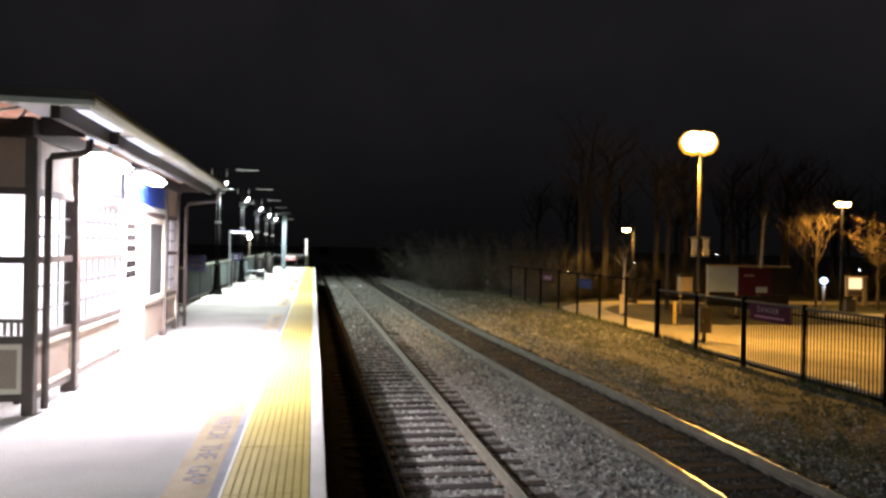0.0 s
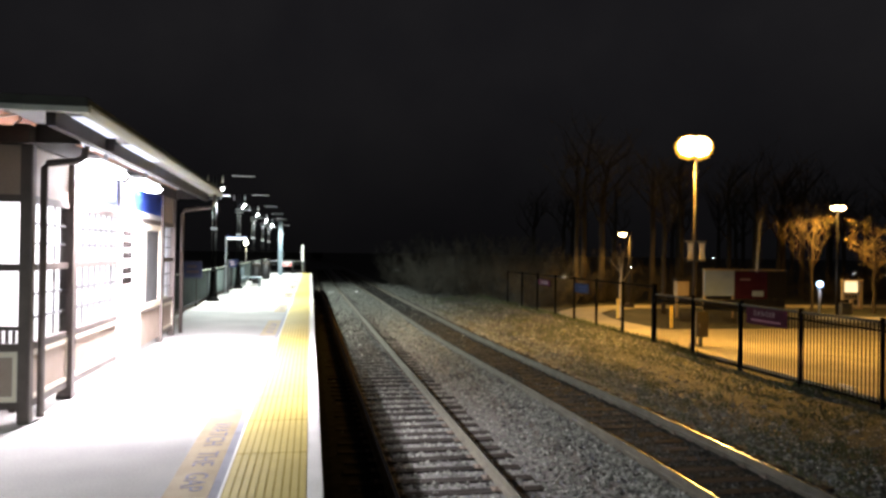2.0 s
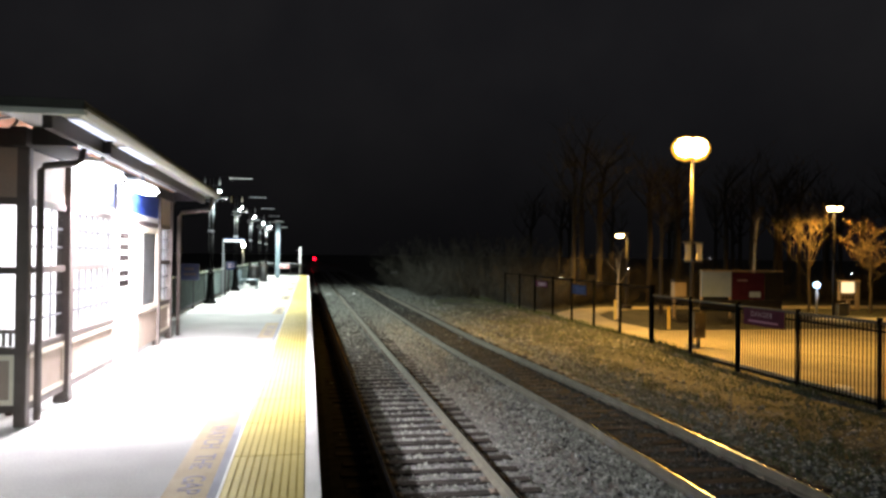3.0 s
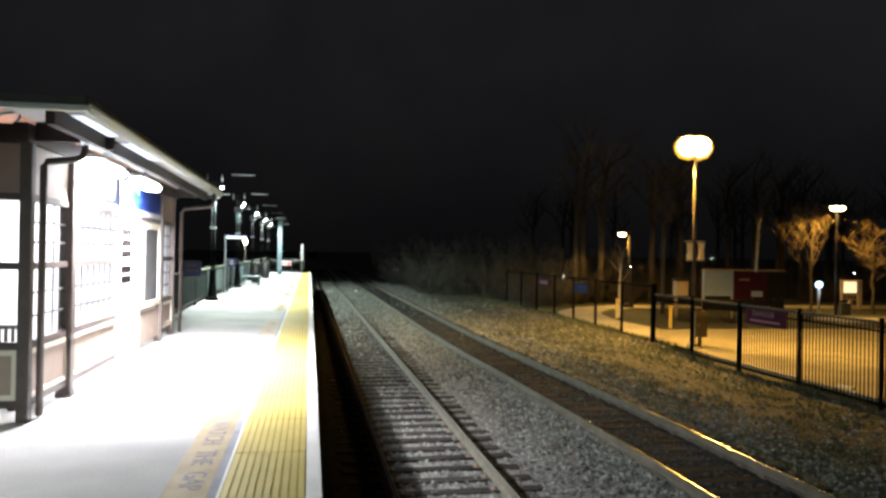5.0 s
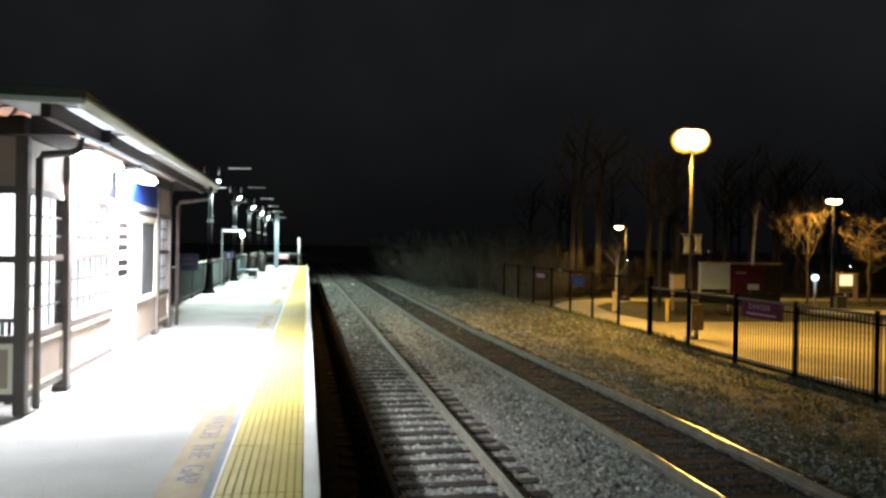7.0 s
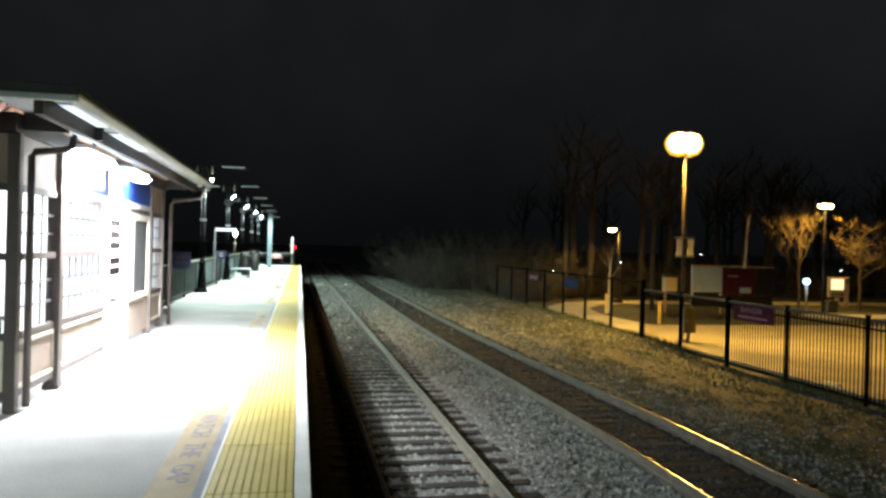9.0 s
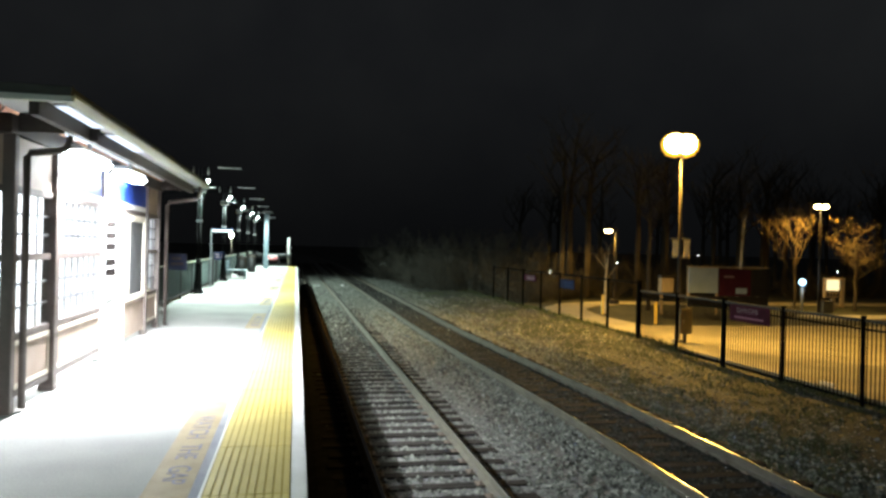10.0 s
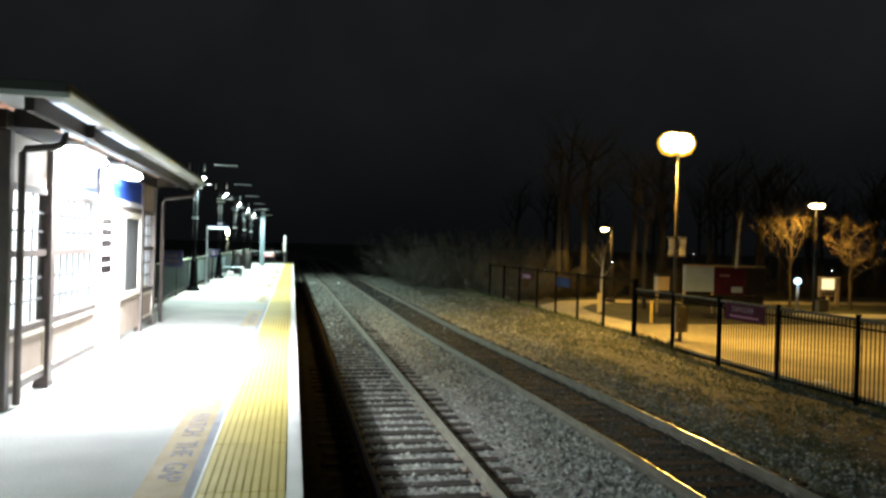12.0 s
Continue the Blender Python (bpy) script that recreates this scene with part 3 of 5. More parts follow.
def build_shelter():
    sh = thing("platform_shelter", (0, 0, 0), "brown-framed glazed platform shelter with low overhanging roof, brightly lit", "shelter")
    # columns
    for x, y in ((SX, SY0), (SX, 8.95), (SX, 14.12), (SX, 15.30), (SXB, SY0), (SXB, 15.30)):
        q = 0.075 if y == 8.95 else 0.055
        c = part("column", B(x - q, x + q, y - q, y + q, 0.0, 2.72, bevel=0.008), BROWN_METAL, sh)
        if y == 8.95:
            part("base_shoe", B(x - 0.085, x + 0.085, y - 0.09, y + 0.09, 0.0, 0.07, bevel=0.01), BROWN_METAL, c)
    # headers and rails on the front and the ends
    for x in (SX, SXB):
        part("header", B(x - 0.07, x + 0.07, SY0 - 0.2, SY1 + 0.15, 2.69, 2.87, bevel=0.006), DARK_BROWN, sh)
    for y in (SY0, 15.30):
        part("header", B(SXB + 0.07, SX - 0.07, y - 0.07, y + 0.07, 2.69, 2.87, bevel=0.006), DARK_BROWN, sh)

    def front_bay(ya, yb, rails, transom=True, panel=True, glass=True, bars=0, bar_paint=None):
        for z in rails:
            part("rail", B(SX - 0.03, SX + 0.03, ya, yb, z - 0.035, z + 0.035, bevel=0.004), BROWN_METAL, sh)
        if transom:
            part("transom_panel", B(SX - 0.012, SX + 0.012, ya, yb, 2.21, 2.69), BEIGE, sh, "beige transom panel")
        if panel:
            p = part("lower_panel", B(SX - 0.015, SX + 0.015, ya, yb, 0.20, 0.70), BEIGE, sh, "beige lower panel")
            fr = bmesh.new()
            for a in ((ya, yb, 0.64, 0.69), (ya, yb, 0.21, 0.26), (ya, ya + 0.05, 0.26, 0.64), (yb - 0.05, yb, 0.26, 0.64)):
                box(fr, SX + 0.016, SX + 0.03, *a, bevel=0.003)
            part("panel_frame", fr, CREAM, p, "pale moulded frame")
        if glass:
            for za, zb in ((0.77, 1.47), (1.54, 2.14)):
                g = part("pane", B(SX - 0.004, SX + 0.004, ya, yb, za, zb), GLASS, sh, "clear lit window pane")
                g.visible_shadow = False
                if bars:
                    bm, bw = bmesh.new(), 0.024 if bars > 3 else 0.014
                    for i in range(1, bars):
                        yy = ya + (yb - ya) * i / bars
                        box(bm, SX - 0.022, SX - 0.006, yy - bw, yy + bw, za, zb)
                    for i in (1, 2):
                        zz = za + (zb - za) * i / 3
                        box(bm, SX - 0.024, SX - 0.006, ya, yb, zz - bw * 0.85, zz + bw * 0.85)
                    part("glazing_grid", bm, bar_paint or BAR_GREY, g, "thin grey glazing bars")

    R = (0.17, 0.735, 1.505, 2.175)
    front_bay(SY0 + 0.06, 8.89, R, bars=3)
    front_bay(9.01, 11.04, R, transom=False, bars=8)
    front_bay(14.18, 15.24, R, bars=3)
    part("rail", B(SX - 0.03, SX + 0.03, 11.04, 14.06, 2.14, 2.21, bevel=0.004), BROWN_METAL, sh)
    part("blue_sign_band", B(SX - 0.02, SX + 0.02, 9.01, 14.06, 2.30, 2.66), BLUE_SIGN, sh, "blue station name band")
    part("white_sign_strip", B(SX - 0.018, SX + 0.018, 9.01, 14.06, 2.21, 2.30), WHITE_STEEL, sh, "white strip under the blue band")
    part("lower_panel", B(SX - 0.015, SX + 0.015, 12.40, 14.06, 0.12, 0.66), BEIGE, sh, "beige lower panel")
    part("lower_panel", B(SX - 0.015, SX + 0.015, 11.04, 11.06, 0.12, 2.14), BEIGE, sh)
    # near and far ends
    for y in (SY0, 15.30):
        mid = (SX + SXB) / 2
        part("mullion", B(mid - 0.04, mid + 0.04, y - 0.04, y + 0.04, 0.12, 2.69, bevel=0.005), BROWN_METAL, sh)
        for z in R:
            part("rail", B(SXB + 0.055, SX - 0.055, y - 0.03, y + 0.03, z - 0.035, z + 0.035, bevel=0.004), BROWN_METAL, sh)
        for xa, xb in ((SXB + 0.055, mid - 0.04), (mid + 0.04, SX - 0.055)):
            part("transom_panel", B(xa, xb, y - 0.012, y + 0.012, 2.21, 2.69), BEIGE, sh, "beige transom panel")
            p = part("lower_panel", B(xa, xb, y - 0.015, y + 0.015, 0.20, 0.70), BEIGE, sh, "beige lower panel")
            fr = bmesh.new()
            for a in ((xa, xb, 0.64, 0.69), (xa, xb, 0.21, 0.26), (xa, xa + 0.05, 0.26, 0.64), (xb - 0.05, xb, 0.26, 0.64)):
                box(fr, a[0], a[1], y - 0.03, y - 0.016, a[2], a[3], bevel=0.003)
            part("panel_frame", fr, CREAM, p, "pale moulded frame")
            for za, zb in ((0.77, 1.47), (1.54, 2.14)):
                # far end panes are opaque white so that their bay looks lit
                g = part("pane", B(xa, xb, y - 0.004, y + 0.004, za, zb), GLASS if y == SY0 else FROSTED, sh, "clear lit window pane" if y == SY0 else "frosted white pane")
                g.visible_shadow = False
    # back wall and ceiling lamp boxes
    part("back_wall", B(SXB - 0.05, SXB + 0.05, SY0 + 0.07, 15.23, 0.05, 2.69), INTERIOR, sh, "white interior back wall")
    # unseen white wall, added so the panes in front of it look bright
    part("partition", B(SXB + 0.05, SX - 0.05, 12.36, 12.44, 0.05, 2.69), INTERIOR, sh, "white backing wall added behind the panes")
    # roof: soffit, deck, fascia, gutter and low hip
    ex0, ex1, ey0, ey1 = -5.55, -1.92, 6.68, 16.38
    part("soffit", B(SX + 0.07, ex1 - 0.05, ey0 + 0.05, ey1 - 0.05, 2.90, 2.93), SOFFIT, sh, "painted soffit boards lit from below")
    part("eave_beam", B(-2.24, -2.16, ey0 + 0.08, ey1 - 0.08, 2.745, 2.898, bevel=0.006), DARK_BROWN, sh, "dark beam under the eave")
    for y in (8.37,):
        part("outrigger", B(-2.16, -2.08, y - 0.035, y + 0.035, 2.74, 2.898, bevel=0.005), DARK_BROWN, sh)
    for y in (SY0, 15.30):
        part("outrigger", B(SX + 0.07, -2.24, y - 0.04, y + 0.04, 2.72, 2.898, bevel=0.005), DARK_BROWN, sh)
    f = bmesh.new()

    def gutter_run(along, at, out, lo, hi):
        prof = [(-0.05, 2.852), (-0.015, 2.846), (0.01, 2.856), (0.05, 2.900), (0.05, 2.928), (-0.05, 2.928)]
        ends = []
        for e in (lo, hi):
            ends.append([f.verts.new((at + out * u, e, z) if along == "y" else (e, at + out * u, z)) for u, z in prof])
        for i in range(6):
            f.faces.new((ends[0][i], ends[0][(i + 1) % 6], ends[1][(i + 1) % 6], ends[1][i]))
        f.faces.new(ends[0])
        f.faces.new(ends[1][::-1])
    gutter_run("y", ex1, 1, ey0 + 0.052, ey1 - 0.052)
    gutter_run("y", ex0, -1, ey0 + 0.052, ey1 - 0.052)
    box(f, ex0 - 0.05, ex1 + 0.05, ey0 - 0.03, ey0 + 0.05, 2.852, 2.902, bevel=0.006)
    box(f, ex0 - 0.05, ex1 + 0.05, ey1 - 0.05, ey1 + 0.03, 2.852, 2.902, bevel=0.006)
    part("gutter", f, FASCIA, sh, "cream metal gutter along the eave")
    mid = (ex0 + ex1) / 2

    def hip(z0, z1, inset):
        h = bmesh.new()
        lo = [h.verts.new(p) for p in ((ex0 + inset, ey0 + inset, z0), (ex1 - inset, ey0 + inset, z0), (ex1 - inset, ey1 - inset, z0), (ex0 + inset, ey1 - inset, z0))]
        hi = [h.verts.new(p) for p in ((mid, ey0 + 1.9, z1), (mid, ey1 - 1.9, z1))]
        for q in ((lo[0], lo[1], hi[0]), (lo[1], lo[2], hi[1], hi[0]), (lo[2], lo[3], hi[1]), (lo[3], lo[0], hi[0], hi[1])):
            h.faces.new(q)
        return h
    r = bmesh.new()
    box(r, ex1 - 0.05, ex1 + 0.035, ey0 + 0.052, ey1 - 0.052, 2.932, 2.985, bevel=0.008)
    box(r, ex0 - 0.035, ex0 + 0.05, ey0 + 0.052, ey1 - 0.052, 2.932, 2.985, bevel=0.008)
    box(r, ex0 - 0.04, ex1 + 0.04, ey0 - 0.02, ey0 + 0.05, 2.905, 2.985, bevel=0.008)
    box(r, ex0 - 0.04, ex1 + 0.04, ey1 - 0.05, ey1 + 0.02, 2.905, 2.985, bevel=0.008)
    part("roof_edge", r, ROOFING, sh, "thick dark roof edge")
    part("roof", hip(2.987, 3.31, 0.01), ROOFING, sh, "dark low hipped roof")
    part("roof_deck", hip(2.955, 3.25, 0.06), DECKING, sh, "orange timber deck under the roof, lit from inside")
    # slim strip lights in the eave
    for ya, yb in ((7.05, 8.30), (8.80, 10.35)):
        strip = part("eave_strip_light", B(-2.14, -2.00, ya, yb, 2.880, 2.899, bevel=0.004), WHITE_STEEL, sh, "slim white strip light in the eave")
        part("diffuser", B(-2.125, -2.015, ya + 0.02, yb - 0.02, 2.872, 2.879), GLOW_STRIP, strip, "bluish glowing diffuser")
    # open curved brackets under the near eave
    for x in (-2.85, -3.35, -3.9, -4.4):
        bm = bmesh.new()
        tube(bm, [(x, SY0, 2.86), (x - 0.02, SY0 + 0.25, 2.98), (x - 0.12, SY0 + 0.5, 3.08), (x - 0.3, SY0 + 0.6, 3.12)], 0.016, 6)
        tube(bm, [(x - 0.38, SY0, 2.86), (x - 0.2, SY0 + 0.1, 2.97), (x + 0.1, SY0 + 0.2, 3.05)], 0.013, 6)
        part("bracket", bm, GALV, sh, "thin curved steel bracket")
    # downspouts
    runs = [[(SX + 0.075, 7.92, 0.02), (SX + 0.075, 7.92, 2.50), (SX + 0.10, 7.925, 2.545), (-2.36, 8.0, 2.585), (-2.29, 8.02, 2.62), (-2.27, 8.03, 2.745)],
            [(SX + 0.13, 15.6, 0.02), (SX + 0.13, 15.6, 2.42), (SX + 0.17, 15.62, 2.50), (ex1 - 0.10, 15.72, 2.58), (ex1 - 0.05, 15.73, 2.64), (ex1 - 0.03, 15.74, 2.90)]]
    for run in runs:
        part("downspout", tube(bmesh.new(), run, 0.037, 8), BROWN_METAL, sh, "brown metal downspout with elbow", smooth=True)
    # slim mullion beside the information panel
    part("mullion", B(SX + 0.022, SX + 0.05, 11.00, 11.05, 2.14, 2.69, bevel=0.004), BROWN_METAL, sh)
    # tubes
    for y in (9.5, 11.7):
        t = part("lamp_housing", B(-2.56, -2.36, y - 0.66, y + 0.66, 2.702, 2.75, bevel=0.01), WHITE_STEEL, sh, "white tube lamp housing")
        part("lamp_stem", B(-2.48, -2.44, y - 0.02, y + 0.02, 2.75, 2.90), WHITE_STEEL, t)
        part("tube", B(-2.58, -2.34, y - 0.64, y + 0.64, 2.60, 2.70, bevel=0.04), GLOW_COOL, t, "glowing fluorescent tube", smooth=True)
    for y in (9.4, 11.3, 13.6):
        t = part("ceiling_lamp", B(-4.05, -3.45, y - 0.62, y + 0.62, 2.64, 2.70, bevel=0.01), WHITE_STEEL, sh, "white ceiling lamp housing")
        part("diffuser", B(-4.0, -3.5, y - 0.58, y + 0.58, 2.625, 2.638), GLOW_COOL, t, "glowing diffuser")
    # thin tube given a glow of its own to read bright
    part("bright_tube", tube(bmesh.new(), [(-2.28, 7.93, 2.735), (-2.28, 8.30, 2.735)], 0.006, 6), GLOW_STRIP, sh, "small bright tube under the header")


def build_ticket_machine():
    m = thing("help_panel", (SX, 11.70, 0.0), "tall white information panel with a column of dark windows", "information panel")
    part("cabinet", B(-0.10, 0.06, -0.62, 0.64, 0.0, 2.14, bevel=0.015), WHITE_STEEL, m, "white enamel cabinet")
    for z in (1.93, 1.77, 1.61, 1.385, 1.24):
        part("display", B(0.055, 0.064, -0.59, 0.02, z - 0.052, z + 0.052, bevel=0.003), DISPLAY, m, "dark display window")
    part("slot_plate", B(0.055, 0.066, -0.58, -0.10, 0.82, 0.95, bevel=0.004), GALV, m, "steel slot plate")


def build_waiting_bench():
    b = thing("waiting_bench", (-3.75, 8.35, 0), "dark slatted bench inside the lit shelter", "bench")
    for i in range(4):
        part("seat_slat", B(-0.85, 0.85, -0.05 + 0.11 * i, 0.04 + 0.11 * i, 0.43, 0.46, bevel=0.006), BROWN_METAL, b)
    for i in range(26):
        x = -0.82 + 1.64 * i / 25
        part("back_slat", B(x - 0.017, x + 0.017, -0.12, -0.095, 0.50, 0.84, bevel=0.006), BROWN_METAL, b)
    part("top_rail", B(-0.85, 0.85, -0.13, -0.085, 0.84, 0.885, bevel=0.01), BROWN_METAL, b)
    part("back_rail", B(-0.85, 0.85, -0.13, -0.08, 0.46, 0.50), BROWN_METAL, b)
    for x in (-0.75, 0.75):
        part("leg", B(x - 0.03, x + 0.03, -0.12, 0.36, 0.0, 0.43), BROWN_METAL, b)


def build_poster_case():
    p = thing("poster_case", (SX, 13.2, 0.0), "pale framed poster case with a grey sheet", "poster case")
    bm = bmesh.new()
    for a in ((-0.80, -0.42, 0.70, 2.12), (0.70, 0.80, 0.70, 2.12), (-0.42, 0.70, 2.02, 2.12), (-0.42, 0.70, 0.70, 0.80)):
        box(bm, -0.02, 0.035, *a, bevel=0.006)
    part("case_frame", bm, CREAM, p, "cream metal frame")
    part("sheet", B(-0.02, 0.012, -0.42, 0.70, 0.80, 2.02), POSTER, p, "grey poster sheet")


build_ground()
build_track_bed()
build_fouled_bed()
build_shadow_strip()
for which in TRACKS:
    build_track(which)
build_platform()
build_gap_warnings()
build_shelter()
build_ticket_machine()
build_waiting_bench()
build_poster_case()


# ---- platform furniture ----
def build_lamp_posts():
    post = thing("platform_lamp_post", (POST_X, POST_YS[2], 0), "black cast lamp post with fluted base and twin pipes", "lamp post", "lamp posts along the platform fence")
    part("base", lathe(bmesh.new(), [(0.21, 0), (0.21, 0.06), (0.185, 0.09), (0.15, 0.16), (0.125, 0.5), (0.10, 0.95), (0.12, 0.98), (0.12, 1.02), (0.075, 1.06), (0.06, 1.12), (0.02, 1.14)], 12), FENCE_BLACK, post, "tapered black cast base")
    for s in (-0.055, 0.055):
        part("lower_pipe", tube(bmesh.new(), [(s, 0, 1.05), (s, 0, 2.42)], 0.020, 8), FENCE_BLACK, post, "slender black pipe", smooth=True)
        part("upper_pipe", tube(bmesh.new(), [(s, 0, 2.42), (s, 0, 4.18)], 0.012, 8), PIPE_GREY, post, "slender grey pipe", smooth=True)
    part("collar", B(-0.10, 0.10, -0.03, 0.03, 2.38, 2.46, bevel=0.01), GALV, post)
    part("lower_arm", B(-0.17, 0.20, -0.015, 0.015, 3.40, 3.43), GALV, post)
    part("cross_arm", B(-0.16, 0.52, -0.02, 0.02, 3.52, 3.56, bevel=0.005), GALV, post)
    for s in (-0.22, 0.25):
        part("finial", lathe(bmesh.new(), [(0.012, 3.95), (0.028, 4.0), (0.032, 4.06), (0.016, 4.16), (0.004, 4.24)], 8, (s, 0, 0)), WHITE_STEEL, post, "pale pointed finial", smooth=True)
    part("top_bar", B(-0.24, 0.27, -0.015, 0.015, 3.92, 3.95), BLACK_METAL, post)
    head = part("floodlight", box(bmesh.new(), 0.16, 0.34, -0.07, 0.07, 3.775, 3.82, bevel=0.015), GALV, post, "angled floodlight head")
    part("lens", lathe(bmesh.new(), [(0.012, 3.71), (0.028, 3.715), (0.038, 3.745), (0.030, 3.775)], 12, (0.25, 0, 0)), GLOW_POST, head, "bright white lens", smooth=True)
    part("side_lens", lathe(bmesh.new(), [(0.01, -0.03), (0.022, -0.02), (0.028, 0.0), (0.014, 0.02)], 10, (0.15, 0, 3.64)), GLOW_POST, head, "second small lens", smooth=True)
    part("reach_arm", tube(bmesh.new(), [(0.055, 0, 4.12), (0.35, 0, 4.30), (0.75, 0, 4.29)], 0.008, 6), FENCE_BLACK, post, "thin black reach arm", smooth=True)
    pl = bmesh.new()
    box(pl, 0.56, 1.31, -0.09, 0.09, 4.195, 4.22, bevel=0.008)
    part("reflector_plate", pl, GALV, post, "flat pale reflector plate")
    for y in POST_YS:
        if y != POST_YS[2]:
            copy_thing(post, pose(POST_X, y, 0))


def build_back_fence():
    fence = thing("platform_fence", (-3.40, 0, 0), "dark green metal picket fence with worn handrail behind the platform", "fence")
    ys = [16.0 + 2.42 * i for i in range(18)] + [58.9]
    post = mesh_of("post", B(-0.03, 0.03, -0.03, 0.03, 0.0, 1.12, bevel=0.006), BLACK_METAL)
    for y in ys:
        piece("post", post, fence, pose(0, y, 0))
    for a, b in zip(ys, ys[1:]):
        part("handrail", B(-0.035, 0.035, a + 0.03, b - 0.03, 1.03, 1.075, bevel=0.01), HANDRAIL, fence, "worn green handrail")
        part("bottom_rail", B(-0.02, 0.02, a + 0.03, b - 0.03, 0.10, 0.14), BLACK_METAL, fence)
        bm = bmesh.new()
        n = 20
        for i in range(1, n):
            y = a + (b - a) * i / n
            box(bm, -0.009, 0.009, y - 0.009, y + 0.009, 0.14, 1.03)
        part("picket_panel", bm, mat_green(), fence)["kind"] = "stuff"
        part("mesh_screen", B(-0.035, -0.031, a + 0.03, b - 0.03, 0.15, 0.98), mat_green(), fence, "dark green screen sheet")


_green = []


def mat_green():
    if not _green:
        _green.append(mat("green_screen", (0.045, 0.065, 0.062), (0.085, 0.11, 0.105), 4, 0.7, bump=0.1))
    return _green[0]


def bars_of_writing(parent, x0, x1, z0, z1, y, material, rows, across="x"):
    rnd = random.Random(int(abs(x0 * 91 + z0 * 17)))
    h = (z1 - z0) / rows
    for i in range(rows):
        a = x0 + (x1 - x0) * rnd.uniform(0.0, 0.12)
        b = x1 - (x1 - x0) * rnd.uniform(0.0, 0.3)
        zc = z1 - h * (i + 0.5)
        bx = B(a, b, y - 0.003, y, zc - h * 0.25, zc + h * 0.25) if across == "x" else B(y, y + 0.003, a, b, zc - h * 0.25, zc + h * 0.25)
        part("writing_bar", bx, material, parent)


def build_platform_signs():
    # blue boards on the fence, facing along the platform
    for x, y, w, h, z in ((-3.42, 20.84, 0.50, 0.44, 1.17), (-3.26, 30.52, 0.30, 0.32, 1.18), (-3.38, 32.94, 0.3, 0.3, 1.16)):
        s = thing("fence_sign", (x, y, z), "blue sign board fixed to the platform fence", "sign", "blue boards on the fence")
        part("board", B(0.03, 0.03 + w, -0.012, 0.012, -h / 2, h / 2, bevel=0.004), FENCE_BLUE if y < 25 else DIM_BLUE, s, "blue board")
        part("clamp", B(-0.02, 0.06, -0.02, 0.02, -z, h / 2), BLACK_METAL, s)
        bars_of_writing(s, 0.10, w - 0.03, -h * 0.3, h * 0.35, -0.013, DIM_PRINT, 2)
    # lit name sign on a post
    s = thing("name_sign", (-3.22, 29.5, 0), "slim post with a lit white sign arm", "sign")
    part("post", B(-0.02, 0.02, -0.02, 0.02, 0, 2.26, bevel=0.005), PIPE_GREY, s)
    b = part("sign_box", B(0.02, 0.80, -0.06, 0.06, 2.12, 2.22, bevel=0.01), PIPE_GREY, s, "lit sign box")
    part("lit_face", B(0.05, 0.78, -0.066, -0.061, 2.14, 2.20), GLOW_SIGN, b, "glowing white face")
    part("top_strip", B(0.03, 0.80, -0.065, 0.065, 2.221, 2.24), BLUE_SIGN, b, "blue strip")
    # yard lamp beyond the fence
    y = thing("yard_lamp", (-4.36, 52.0, -1.5), "slender post lamp with a greenish glowing globe", "lamp post")
    part("post", tube(bmesh.new(), [(0, 0, 0), (0, 0, 3.62)], 0.03, 8), POLE_PAINT, y, smooth=True)
    part("globe", lathe(bmesh.new(), [(0.04, 3.60), (0.09, 3.66), (0.125, 3.75), (0.09, 3.84), (0.04, 3.90)], 14), GLOW_YARD, y, "glowing globe", smooth=True)


def build_bench():
    b = thing("platform_bench", (-2.72, 36.0, 0), "blue-grey metal slatted bench on the platform", "bench")
    for i in range(5):
        part("seat_slat", B(-0.42 + 0.17 * i, -0.29 + 0.17 * i, -0.75, 0.75, 0.43, 0.46, bevel=0.006), COLUMN_PAINT, b)
    for y in (-0.6, 0.6):
        for x in (-0.36, 0.36):
            part("leg", B(x - 0.02, x + 0.02, y - 0.03, y + 0.03, 0, 0.43), COLUMN_PAINT, b)
    for i in range(3):
        part("back_slat", B(-0.47, -0.44, -0.75, 0.75, 0.55 + 0.12 * i, 0.64 + 0.12 * i, bevel=0.005), COLUMN_PAINT, b)
    for y in (-0.6, 0.6):
        part("back_stay", B(-0.44, -0.41, y - 0.02, y + 0.02, 0.40, 0.90), COLUMN_PAINT, b)


def build_litter_bins():
    bin_ = thing("litter_bin", (-2.62, 45.6, 0), "dark round litter bin with domed lid", "litter bin", "bins near the platform end")
    part("body", lathe(bmesh.new(), [(0.20, 0), (0.23, 0.05), (0.25, 0.5), (0.24, 0.86), (0.22, 0.88)], 14), BLACK_METAL, bin_, smooth=True)
    part("lid", lathe(bmesh.new(), [(0.25, 0.88), (0.26, 0.92), (0.18, 1.05), (0.05, 1.10)], 14), POLE_PAINT, bin_, "domed lid", smooth=True)
    copy_thing(bin_, pose(-2.75, 39.5, 0))


